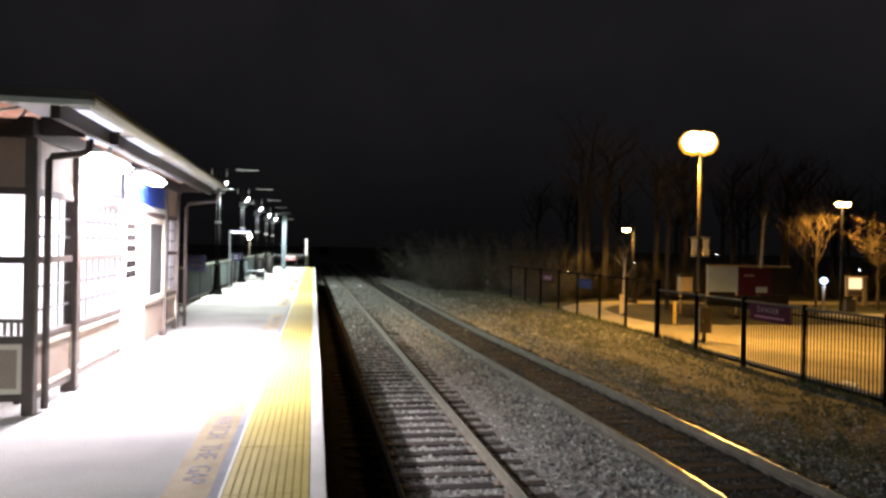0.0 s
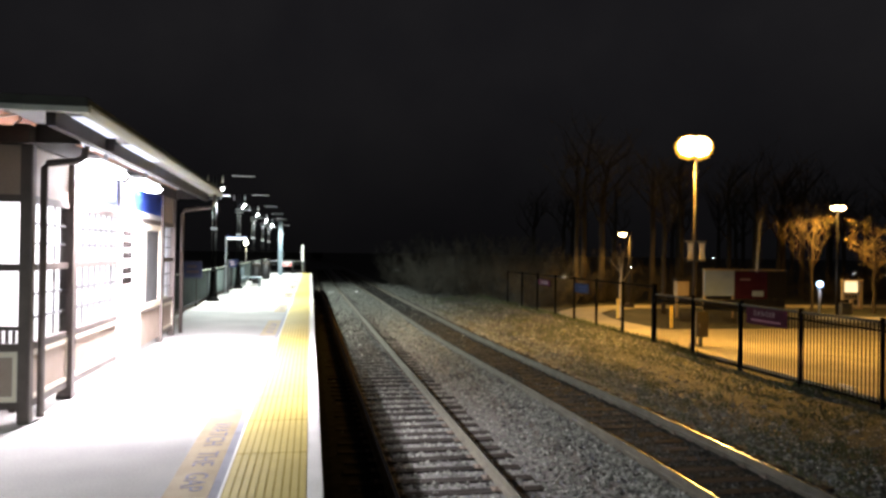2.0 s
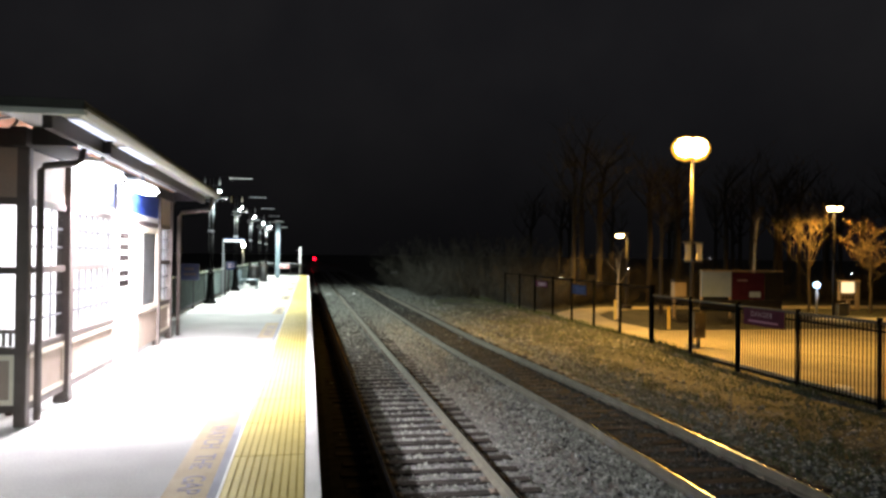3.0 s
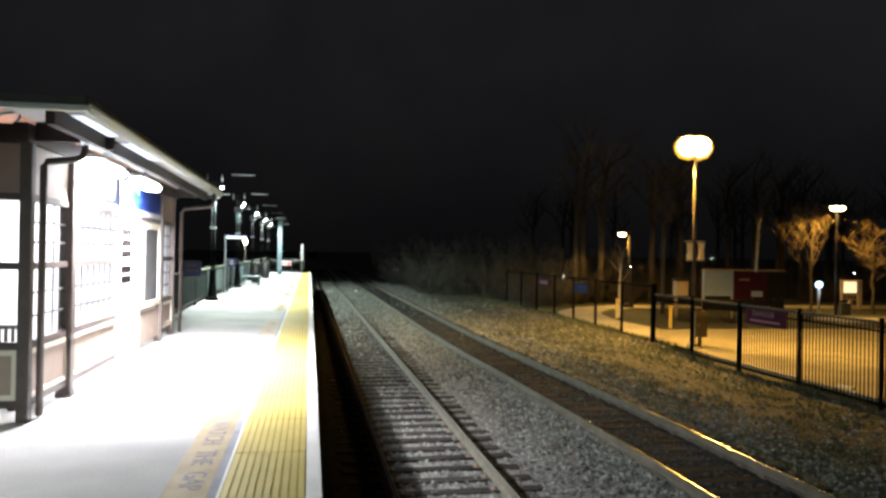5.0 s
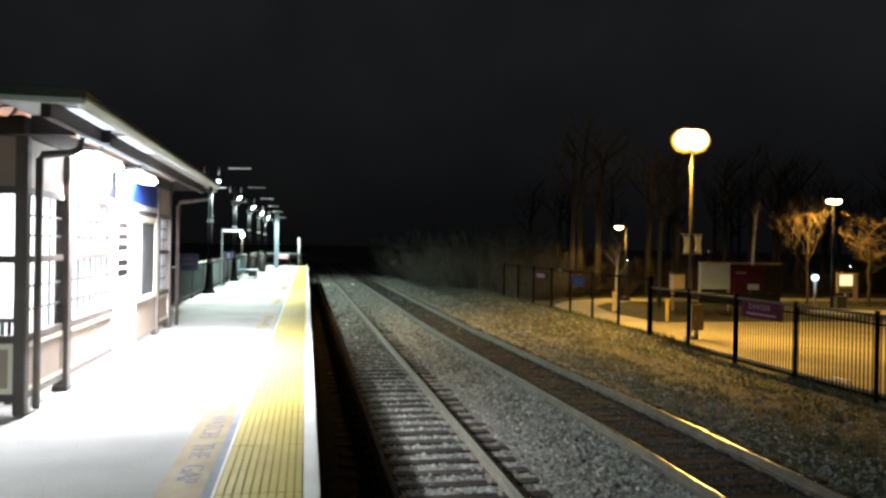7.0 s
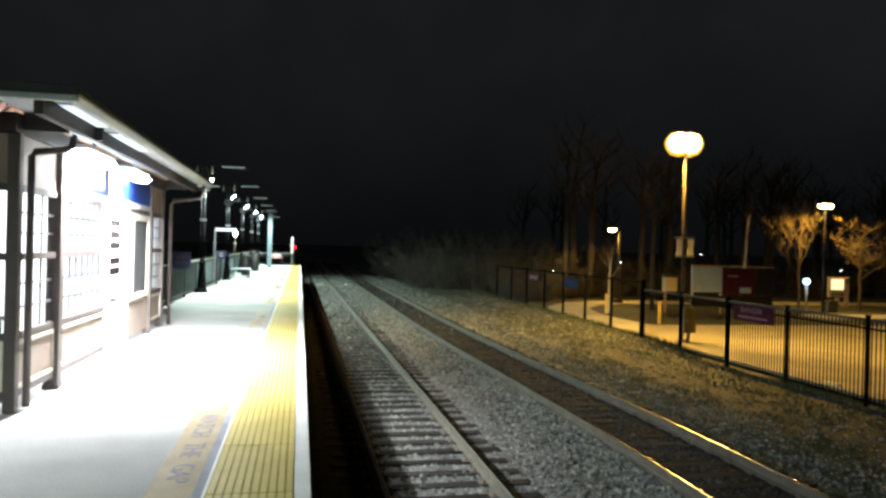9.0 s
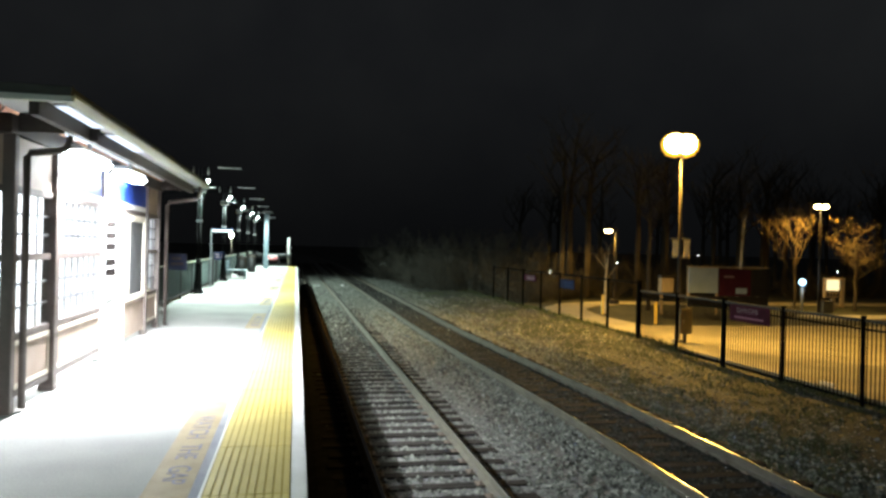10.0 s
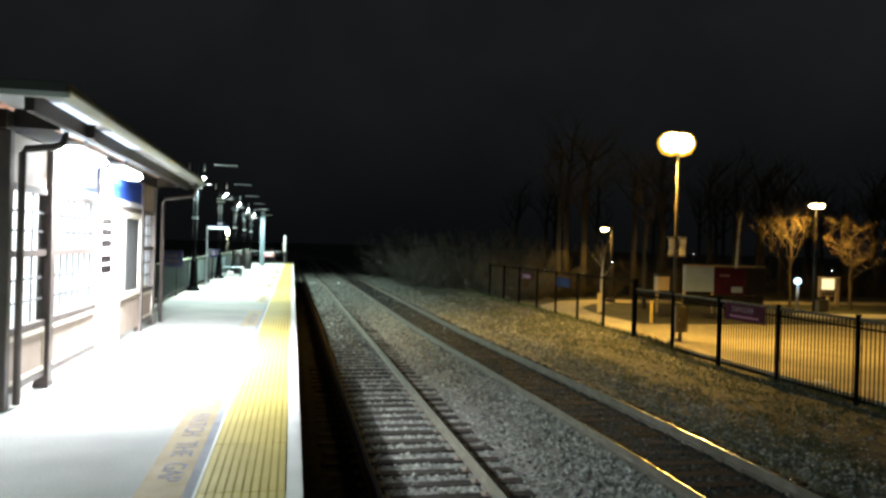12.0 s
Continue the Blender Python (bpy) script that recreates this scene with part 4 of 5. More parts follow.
def build_platform_end():
    c = thing("platform_column", (-2.07, 52.7, 0), "tall pale square column with flat cap, lit blue-white", "column")
    part("shaft", B(-0.145, 0.145, -0.145, 0.145, 0, 3.78, bevel=0.02), COLUMN_PAINT, c)
    part("cap", B(-0.46, 0.42, -0.3, 0.3, 3.86, 3.93, bevel=0.01), BLACK_METAL, c, "dark flat cap")
    part("neck", B(-0.1, 0.1, -0.1, 0.1, 3.78, 3.86), BLACK_METAL, c)
    part("side_arm", B(0.145, 0.62, -0.02, 0.02, 3.52, 3.56), GALV, c)
    f = thing("end_fence", (0, 58.85, 0), "low dark fence closing the platform end", "fence")
    for x in (-3.25, -2.3, -1.35, -0.45):
        part("post", B(x - 0.03, x + 0.03, -0.03, 0.03, 0, 0.95, bevel=0.005), BLACK_METAL, f)
    for z in (0.15, 0.68, 0.93):
        part("rail", B(-3.25, -0.45, -0.02, 0.02, z - 0.02, z + 0.02), BLACK_METAL if z < 0.9 else GALV, f)
    s = thing("end_notice", (-1.78, 58.78, 0.69), "red and white notice on the end fence", "sign")
    part("board", B(-0.36, 0.36, -0.012, 0.012, -0.17, 0.17, bevel=0.004), WHITE_STEEL, s)
    part("red_field", B(-0.34, 0.34, -0.017, -0.0125, -0.14, 0.10), mat("bright_red_notice", (0.55, 0.05, 0.06), (0.68, 0.10, 0.10), 5, 0.5), s, "red field")
    bars_of_writing(s, -0.28, 0.28, -0.10, 0.06, -0.0175, WHITE_STEEL, 2)
    m = thing("end_marker", (-0.60, 58.9, 0), "tall narrow white marker board on a post", "sign")
    part("post", B(-0.03, 0.03, -0.03, 0.03, 0, 0.92), GALV, m)
    part("board", B(-0.09, 0.09, -0.02, 0.02, 0.90, 2.22, bevel=0.006), WHITE_STEEL, m, "bright white board")


# ---- the verge fence and the path beyond ----
FX = 11.9


def build_picket_fence():
    fence = thing("picket_fence", (FX, 0, 0), "black metal picket fence between verge and path", "fence")
    ys = [8.3, 10.95, 13.6, 16.23, 18.8, 21.4, 24.0]
    post = mesh_of("post", box(B(-0.055, 0.055, -0.055, 0.055, -1.62, 0.46, bevel=0.008), -0.07, 0.07, -0.07, 0.07, 0.46, 0.50, bevel=0.01), FENCE_BLACK)
    picket = mesh_of("picket", B(-0.010, 0.010, -0.010, 0.010, -1.40, 0.36), FENCE_BLACK)
    slim = mesh_of("slim_post", box(B(-0.038, 0.038, -0.038, 0.038, -1.62, 0.46, bevel=0.006), -0.05, 0.05, -0.05, 0.05, 0.46, 0.49, bevel=0.008), FENCE_BLACK)
    for y in ys[:-1]:
        piece("post", post if y == 18.8 else slim, fence, pose(0, y, 0))
    for a, b in zip(ys, ys[1:]):
        part("top_rail", B(-0.03, 0.03, a + 0.055, b - 0.055, 0.36, 0.42, bevel=0.012), RAIL_BLACK, fence)
        part("second_rail", B(-0.022, 0.022, a + 0.055, b - 0.055, 0.185, 0.225, bevel=0.006), FENCE_BLACK, fence)
        part("bottom_rail", B(-0.025, 0.025, a + 0.055, b - 0.055, -1.37, -1.31, bevel=0.004), FENCE_BLACK, fence)
        n = 22
        for i in range(1, n):
            piece("picket", picket, fence, pose(0, a + (b - a) * i / n, 0))
    s = thing("fence_banner", (FX - 0.05, 17.55, 0.15), "dark red banner with pale writing hung on the fence", "banner")
    part("sheet", B(-0.012, 0.0, -0.88, 0.88, -0.23, 0.22, bevel=0.003), RED_SIGN, s)
    words("DANGER", 0.20, DIM_PRINT, s, pose(-0.0145, 0.08, 0.07, 90, 0, -90), label="pale block letters", space=1.25)
    part("writing_bar", B(-0.016, -0.0125, -0.62, 0.66, -0.14, -0.09), mat("pink_writing", (0.20, 0.06, 0.11), (0.28, 0.09, 0.15), 5, 0.6), s, "pink writing bar")


def build_mesh_fence():
    fence = thing("mesh_fence", (FX + 0.02, 0, 0), "tall black post and rail fence along the path", "fence")
    ys = [24.1, 26.75, 29.4, 32.05, 34.7, 37.6, 40.5, 43.6]
    post = mesh_of("tall_post", box(B(-0.075, 0.075, -0.075, 0.075, -1.5, 0.72, bevel=0.01), -0.09, 0.09, -0.09, 0.09, 0.72, 0.755, bevel=0.01), FENCE_BLACK)
    thin = mesh_of("thin_post", box(B(-0.048, 0.048, -0.048, 0.048, -1.5, 0.70, bevel=0.008), -0.06, 0.06, -0.06, 0.06, 0.70, 0.735, bevel=0.01), FENCE_BLACK)
    for y in ys:
        piece("post", post if y < 25 else thin, fence, pose(0, y, 0))
    for a, b in zip(ys, ys[1:]):
        part("top_rail", B(-0.025, 0.025, a + 0.075, b - 0.075, 0.62, 0.68), FENCE_BLACK, fence)
        part("bottom_rail", B(-0.02, 0.02, a + 0.075, b - 0.075, -1.25, -1.21), FENCE_BLACK, fence)
    for y, z, m, w, h, nm, lab in ((30.9, 0.26, DIM_BLUE, 0.85, 0.42, "blue_board", "blue board with pale writing on the tall fence"),
                                   (36.2, 0.30, RED_SIGN, 0.95, 0.30, "red_board", "faded red board with pale writing on the tall fence")):
        s = thing(nm, (FX - 0.07, y, z), lab, "sign")
        part("board", B(-0.012, 0.012, -w, w, -h / 2, h / 2, bevel=0.004), m, s)
        bars_of_writing(s, -w * 0.75, w * 0.75, -h * 0.35, h * 0.3, -0.016, BLUE_PRINT if m is DIM_BLUE else DIM_PRINT, 2, "y")


def build_path():
    lot = B(12.75, 60, 3, 30, -1.60, -1.47)
    mid = [(14.0, 30.0), (13.9, 33.0), (14.1, 36.0), (14.9, 39.2), (16.7, 41.8), (19.2, 43.4), (22.5, 44.0), (28.0, 44.2), (60, 45)]
    rows = []
    for i, (x, y) in enumerate(mid):
        a, b = Vector(mid[max(i - 1, 0)]), Vector(mid[min(i + 1, len(mid) - 1)])
        d = (b - a).normalized() if 0 < i else Vector((0, 1))
        n = Vector((d.y, -d.x)) * (1.15 if i else 1.25)
        rows.append([lot.verts.new((x + s * n.x, y + s * n.y, z)) for s in (-1, 1) for z in (-1.6, -1.47)])
    for p, q in zip(rows, rows[1:]):
        lot.faces.new((p[1], p[3], q[3], q[1]))
        lot.faces.new((p[0], p[1], q[1], q[0]))
        lot.faces.new((p[2], p[3], q[3], q[2]))
    solid("path", lot, ASPHALT, "pale asphalt path and lot under sodium light", "path", "structure")
    solid("far_pavement", B(27.0, 60, 33.2, 35.7, -1.60, -1.45, bevel=0.02), KERB, "pale far pavement strip", "pavement", "structure")
    k = thing("kerb", (0, 0, 0), "low concrete kerb along the path", "kerb", kind="structure")
    me = mesh_of("kerb_stone", B(-0.07, 0.07, 0.01, 1.99, -1.6, -1.40, bevel=0.015), KERB)
    for i in range(12):
        piece("kerb_stone", me, k, pose(12.66, 8 + 2 * i, 0))


def build_street_lamp():
    s = thing("sodium_street_lamp", (13.55, 24.3, -1.5), "bronze street lamp pole with twin glowing sodium heads", "street lamp")
    part("footing", lathe(bmesh.new(), [(0.20, 0), (0.20, 0.12), (0.17, 0.15)], 16), KERB, s, "round concrete footing")
    part("pole", tube(bmesh.new(), [(0, 0, 0.14), (0, 0, 3.5), (0, 0, 7.2)], [0.07, 0.06, 0.045], 10), POLE_PAINT, s, smooth=True)
    part("arm", tube(bmesh.new(), [(-0.33, 0, 7.30), (-0.1, 0, 7.20), (0, 0, 7.15), (0.04, 0, 7.20), (0.07, 0, 7.30)], 0.035, 8), POLE_PAINT, s)
    for x in (-0.33, 0.07):
        h = part("lamp_head", B(x - 0.20, x + 0.20, 0.30, 0.44, 6.98, 7.30, bevel=0.03), POLE_PAINT, s, "lamp head housing")
        # added bowl makes the amber halo; the lens is swollen to its glare
        part("reflector", lathe(bmesh.new(), [(0.06, -0.46), (0.32, -0.37), (0.46, -0.18), (0.51, 0.0), (0.46, 0.18), (0.32, 0.35), (0.06, 0.43)], 18, (x + 0.155, 0.20, 7.17)), GLOW_HALO, h, "amber glowing bowl that stands for the lens halo", smooth=True)
        part("lens", lathe(bmesh.new(), [(0.06, -0.36), (0.25, -0.29), (0.36, -0.15), (0.39, 0.0), (0.36, 0.14), (0.25, 0.27), (0.06, 0.33)], 18, (x, -0.12, 7.17)), GLOW_SODIUM, h, "bulging glowing sodium lens", smooth=True)
    b = part("banner_arms", B(-0.36, 0.44, -0.02, 0.02, 3.74, 3.79, bevel=0.005), GALV, s, "pale banner arm")
    part("lower_banner_arm", B(-0.30, 0.40, -0.02, 0.02, 3.06, 3.10), GALV, s)
    for x0, x1 in ((-0.28, -0.02), (0.16, 0.40)):
        bm = bmesh.new()
        vs = [bm.verts.new((x, yy, z)) for yy in (-0.012, 0.012) for x, z in ((x0, 3.12), (x1, 3.12), (x1 - 0.03, 3.45), (x1, 3.72), (x0, 3.72), (x0 + 0.03, 3.4))]
        bm.faces.new(vs[:6])
        bm.faces.new(vs[6:][::-1])
        for i in range(6):
            bm.faces.new((vs[i], vs[(i + 1) % 6], vs[6 + (i + 1) % 6], vs[6 + i]))
        part("banner", bm, WHITE_PAINT, s, "small pale worn banner")
    c = thing("control_cabinet", (13.72, 24.12, -1.47), "olive brown steel control box on a short stand beside the pole", "cabinet")
    part("body", B(-0.22, 0.22, -0.12, 0.12, 0.34, 1.25, bevel=0.015), CABINET, c)
    part("stand_leg", B(-0.05, 0.05, -0.04, 0.04, 0.0, 0.34), CABINET, c)
    part("door_handle", B(-0.16, -0.13, -0.15, -0.12, 0.7, 0.84), GALV, c)


def build_far_lamps():
    s = thing("path_lamp", (19.55, 42.9, -1.5), "dark path lamp with one glowing sodium head", "street lamp")
    part("pole", tube(bmesh.new(), [(0, 0, 0), (0, 0, 4.5)], [0.11, 0.07], 8), POLE_PAINT, s, smooth=True)
    part("base", lathe(bmesh.new(), [(0.3, 0), (0.3, 0.25), (0.12, 0.32)], 12), POLE_PAINT, s)
    h = part("lamp_head", B(-0.85, 0.05, -0.18, 0.18, 4.62, 4.74, bevel=0.03), POLE_PAINT, s)
    part("lens", lathe(bmesh.new(), [(0.08, -0.17), (0.19, -0.12), (0.25, -0.05), (0.24, 0.0)], 12, (-0.5, 0, 4.61)), GLOW_SODIUM, h, "glowing sodium lens", smooth=True)
    s = thing("lot_lamp", (30.15, 38.0, -1.5), "tall lot lamp with twin glowing sodium heads", "street lamp")
    part("pole", tube(bmesh.new(), [(0, 0, 0), (0, 0, 6.2)], [0.065, 0.045], 8), POLE_PAINT, s, smooth=True)
    for x in (-0.22, 0.22):
        h = part("lamp_head", B(x - 0.2, x + 0.2, -0.2, 0.2, 6.24, 6.36, bevel=0.03), POLE_PAINT, s)
        part("lens", lathe(bmesh.new(), [(0.06, -0.17), (0.17, -0.13), (0.23, -0.03), (0.20, 0.05), (0.06, 0.10)], 14, (x, -0.06, 6.235)), GLOW_SODIUM, h, "glowing sodium lens", smooth=True)
    s = thing("bollard_lamp", (29.05, 38.0, -1.51), "pale bollard lamp with a blue-white glowing head", "bollard lamp")
    part("post", tube(bmesh.new(), [(0, 0, 0), (0, 0, 1.62)], 0.07, 10), GREY_SIGN, s, smooth=True)
    part("head", lathe(bmesh.new(), [(0.06, 1.58), (0.15, 1.64), (0.20, 1.76), (0.15, 1.88), (0.05, 1.94)], 12), GLOW_BLUE, s, "blue-white glowing head", smooth=True)
    for x, y, z, r in ((17.1, 48.0, 0.26, 0.04), (22.0, 48.0, 0.95, 0.025), (49.5, 60.0, 0.46, 0.035), (35.2, 60.0, 1.67, 0.022)):
        s = thing("distant_lamp", (x, y, z), "small distant white lamp on a thin pole", "lamp", "distant lamps")
        part("bulb", lathe(bmesh.new(), [(r * .3, -r), (r, 0), (r * .3, r)], 8), GLOW_POST, s, smooth=True)
        part("pole", tube(bmesh.new(), [(0, 0, -1.52 - z), (0, 0, -r)], 0.04, 6), POLE_PAINT, s)


def build_boards():
    s = thing("display_board", (0, 36.0, 0), "large notice board, pale grey panel beside a dark red panel", "notice board")
    part("pale_panel", B(20.63, 22.36, -0.05, 0.05, -0.34, 1.02, bevel=0.01), BOARD_GREY, s, "pale grey panel")
    r = part("red_panel", B(22.40, 24.32, -0.05, 0.05, -0.50, 0.98, bevel=0.01), RED_SIGN, s, "dark red panel")
    part("print", B(23.42, 24.08, -0.058, -0.051, -0.36, -0.06), BOARD_GREY, r, "pale printed patch")
    part("writing_bar", B(22.7, 23.3, -0.058, -0.051, 0.50, 0.60), DIM_PRINT, r)
    part("dark_panel", B(24.35, 25.45, -0.04, 0.06, -0.50, 1.0, bevel=0.01), BLACK_METAL, s)
    part("top_cap", B(20.58, 25.48, -0.09, 0.09, 1.03, 1.09), WOOD_POST, s, "timber cap")
    for x in (20.7, 22.38, 24.86):
        part("post", B(x - 0.06, x + 0.06, 0.06, 0.16, -1.52, 1.02), WOOD_POST, s)
    part("skirt", B(20.63, 25.4, -0.02, 0.04, -1.1, -0.52), BLACK_METAL, s)
    k = thing("pay_station", (31.9, 38.9, -1.51), "lit pay station board on a post with a bright screen", "pay station")
    part("post", B(-0.15, 0.05, -0.08, 0.08, 0, 0.80, bevel=0.01), WOOD_POST, k)
    part("crossbar", B(-0.56, 0.45, -0.05, 0.05, 0.22, 0.37, bevel=0.01), WOOD_POST, k, "pale lower crossbar")
    part("side_stile", B(0.45, 0.72, -0.05, 0.10, 0.22, 1.93, bevel=0.015), WOOD_POST, k, "pale side stile")
    part("left_stile", B(-0.68, -0.53, -0.05, 0.10, 0.80, 1.93, bevel=0.015), WOOD_POST, k)
    part("top_cap", B(-0.70, 0.74, -0.08, 0.13, 1.93, 2.01, bevel=0.015), WOOD_POST, k)
    part("back_panel", B(-0.53, 0.45, 0.04, 0.08, 0.80, 1.93), POLE_PAINT, k)
    part("screen", B(-0.51, 0.36, -0.03, 0.038, 1.26, 1.91, bevel=0.01), GLOW_SCREEN, k, "bright warm screen")
    plate = part("instruction_plate", B(-0.52, 0.40, -0.03, 0.038, 0.82, 1.20, bevel=0.01), WOOD_POST, k, "pale instruction plate")
    for i in range(4):
        part("writing_bar", B(-0.46 + 0.21 * i, -0.32 + 0.21 * i, -0.034, -0.0305, 0.90, 1.10), POLE_PAINT, plate)
    b = thing("lot_bin", (30.6, 38.0, -1.51), "square brown litter bin beside the pay station", "litter bin")
    part("body", B(-0.33, 0.33, -0.3, 0.3, 0, 0.62, bevel=0.02), CABINET, b)
    part("lid", B(-0.36, 0.36, -0.33, 0.33, 0.62, 0.68, bevel=0.015), POLE_PAINT, b)
    h = thing("meter_box", (19.33, 36.0, -1.5), "pale sand coloured meter box on a post", "meter box")
    part("box", B(-0.34, 0.34, -0.2, 0.2, 1.18, 1.93, bevel=0.02), WOOD_POST, h)
    part("cap", B(-0.38, 0.38, -0.24, 0.24, 1.93, 2.08, bevel=0.02), POLE_PAINT, h)
    part("post", B(-0.34, -0.20, -0.06, 0.06, 0, 1.18), WOOD_POST, h)
    for x, y, z in ((16.0, 30.7, -1.5), (15.6, 35.6, -1.5)):
        b = thing("path_bollard", (x, y, z), "slim pale yellow painted post beside the path", "bollard", "bollards beside the path")
        part("post", box(bmesh.new(), -0.065, 0.065, -0.065, 0.065, 0, 1.02, bevel=0.015), YELLOW_PAINT, b)
        part("cap", B(-0.055, 0.055, -0.055, 0.055, 1.02, 1.05, bevel=0.01), POLE_PAINT, b)
    # white block stands in for a small shiny metal bit on the ground
    w = thing("wheel_stop", (13.1, 16.1, -1.47), "small white block standing for a bright metal bit on the path edge", "wheel stop")
    part("block", B(-0.06, 0.06, -0.28, 0.28, 0, 0.06, bevel=0.02), WHITE_PAINT, w)


# ---- trees ----
def grow(bm_wood, bm_twig, rnd, start, way, length, radius, level, ends, spread=0.55, droop=0.0):
    n = 4
    pts, rad = [Vector(start)], [radius]
    d = Vector(way).normalized()
    for i in range(n):
        d = (d + Vector((rnd.uniform(-.16, .16), rnd.uniform(-.16, .16), rnd.uniform(-.05, .12) - droop))).normalized()
        pts.append(pts[-1] + d * length / n)
        rad.append(radius * (1 - 0.55 * (i + 1) / n))
    tube(bm_wood if radius > 0.02 else bm_twig, pts, rad, 7 if radius > 0.05 else (4 if radius > 0.012 else 3))
    if level == 0:
        ends += pts[1:]
        return
    kids = rnd.randint(4, 5) if level > 1 else rnd.randint(5, 8)
    for k in range(kids):
        i = rnd.randint(2, n)
        a = rnd.random() * math.tau
        out = Vector((math.cos(a), math.sin(a), rnd.uniform(0.1, 0.7)))
        grow(bm_wood, bm_twig, rnd, pts[i], d * (1 - spread) + out * spread, length * rnd.uniform(0.55, 0.78), rad[i] * rnd.uniform(0.5, 0.7), level - 1, ends, spread, droop)


def bare_tree(at, height, radius, seed, label, buds=True, levels=4, spread=0.55, bark=None, lean=(0, 0), clear=0.32):
    rnd = random.Random(seed)
    tree = thing("tree", at, label, "tree")
    wood, twig, ends = bmesh.new(), bmesh.new(), []
    trunk = [Vector((lean[0] * t * height, lean[1] * t * height, t * height * clear)) + Vector((rnd.uniform(-.04, .04), rnd.uniform(-.04, .04), 0)) * (t > 0) for t in (0, .25, .5, .75, 1)]
    tube(wood, trunk, [radius * 1.25, radius, radius * .93, radius * .88, radius * .82], 9)
    for k in range(rnd.randint(4, 5)):
        a = math.tau * k / 4.5 + rnd.uniform(-.4, .4)
        grow(wood, twig, rnd, trunk[rnd.choice((3, 4, 4))], (math.cos(a) * spread, math.sin(a) * spread, 0.75), height * (1 - clear) * 0.42, radius * 0.38, levels - 2, ends, spread)
    grow(wood, twig, rnd, trunk[4], (lean[0], lean[1], 1), height * (1 - clear) * 0.5, radius * 0.7, levels - 2, ends, spread)
    part("trunk", wood, bark or BARK, tree, "branching bare trunk")
    if buds:
        for p in ends:
            for _ in range(2):
                q = p + Vector((rnd.uniform(-.12, .12), rnd.uniform(-.12, .12), rnd.uniform(-.1, .1)))
                s = rnd.uniform(0.02, 0.055)
                v = [twig.verts.new(q + Vector((rnd.uniform(-s, s), rnd.uniform(-s, s), rnd.uniform(-s, s)))) for _ in range(4)]
                twig.faces.new((v[0], v[1], v[2]))
                twig.faces.new((v[0], v[2], v[3]))
    part("crown", twig, BUD if buds else TWIG, tree, "open crown of fine twigs" + (" with pale buds" if buds else ""))
    return tree


def build_trees():
    bare_tree((33.4, 38.9, -1.5), 6.4, 0.10, 3, "young bare tree with pale buds lit by a lot lamp", spread=0.8, clear=0.38)
    bare_tree((30.5, 40.6, -1.5), 8.2, 0.075, 7, "bare budding tree beside the lot lamp", spread=0.5)
    bare_tree((16.1, 36.4, -1.5), 4.6, 0.055, 12, "small pale forked tree beside the path", buds=False, bark=PALE_BARK, clear=0.5)
    bare_tree((24.45, 37.5, -1.5), 6.2, 0.075, 15, "slender pale-barked tree behind the notice board", buds=False, bark=PALE_BARK, clear=0.8, lean=(0.06, 0), spread=0.2)
    bare_tree((19.6, 38.5, -1.5), 9.5, 0.10, 19, "bare tree behind the meter box", buds=False, clear=0.6)
    for i, (x, y, h, r) in enumerate(((18.15, 48.5, 13, 0.17), (18.9, 49.0, 14, 0.2), (19.9, 48.2, 13, 0.22), (24.5, 50, 12, 0.2), (27.8, 52, 13, 0.22))):
        bare_tree((x, y, -1.5), h, r, 30 + i, "tall bare forest tree at the edge of the path light", buds=False, clear=0.55)
    # the dark wood beyond
    rnd = random.Random(77)
    seeds = [bare_tree((38 + 3 * k, 58 + k, -1.5), 14, 0.22, 50 + k, "tall bare tree in the dark wood", buds=False, clear=0.45) for k in range(3)]
    for s in seeds:
        tagged(s, group="dark wood")
    for k in range(26):
        x = rnd.uniform(26, 78)
        y = 56 + rnd.uniform(0, 34)
        copy_thing(seeds[k % 3], pose(x, y, -1.5, 0, 0, rnd.uniform(0, 360)))


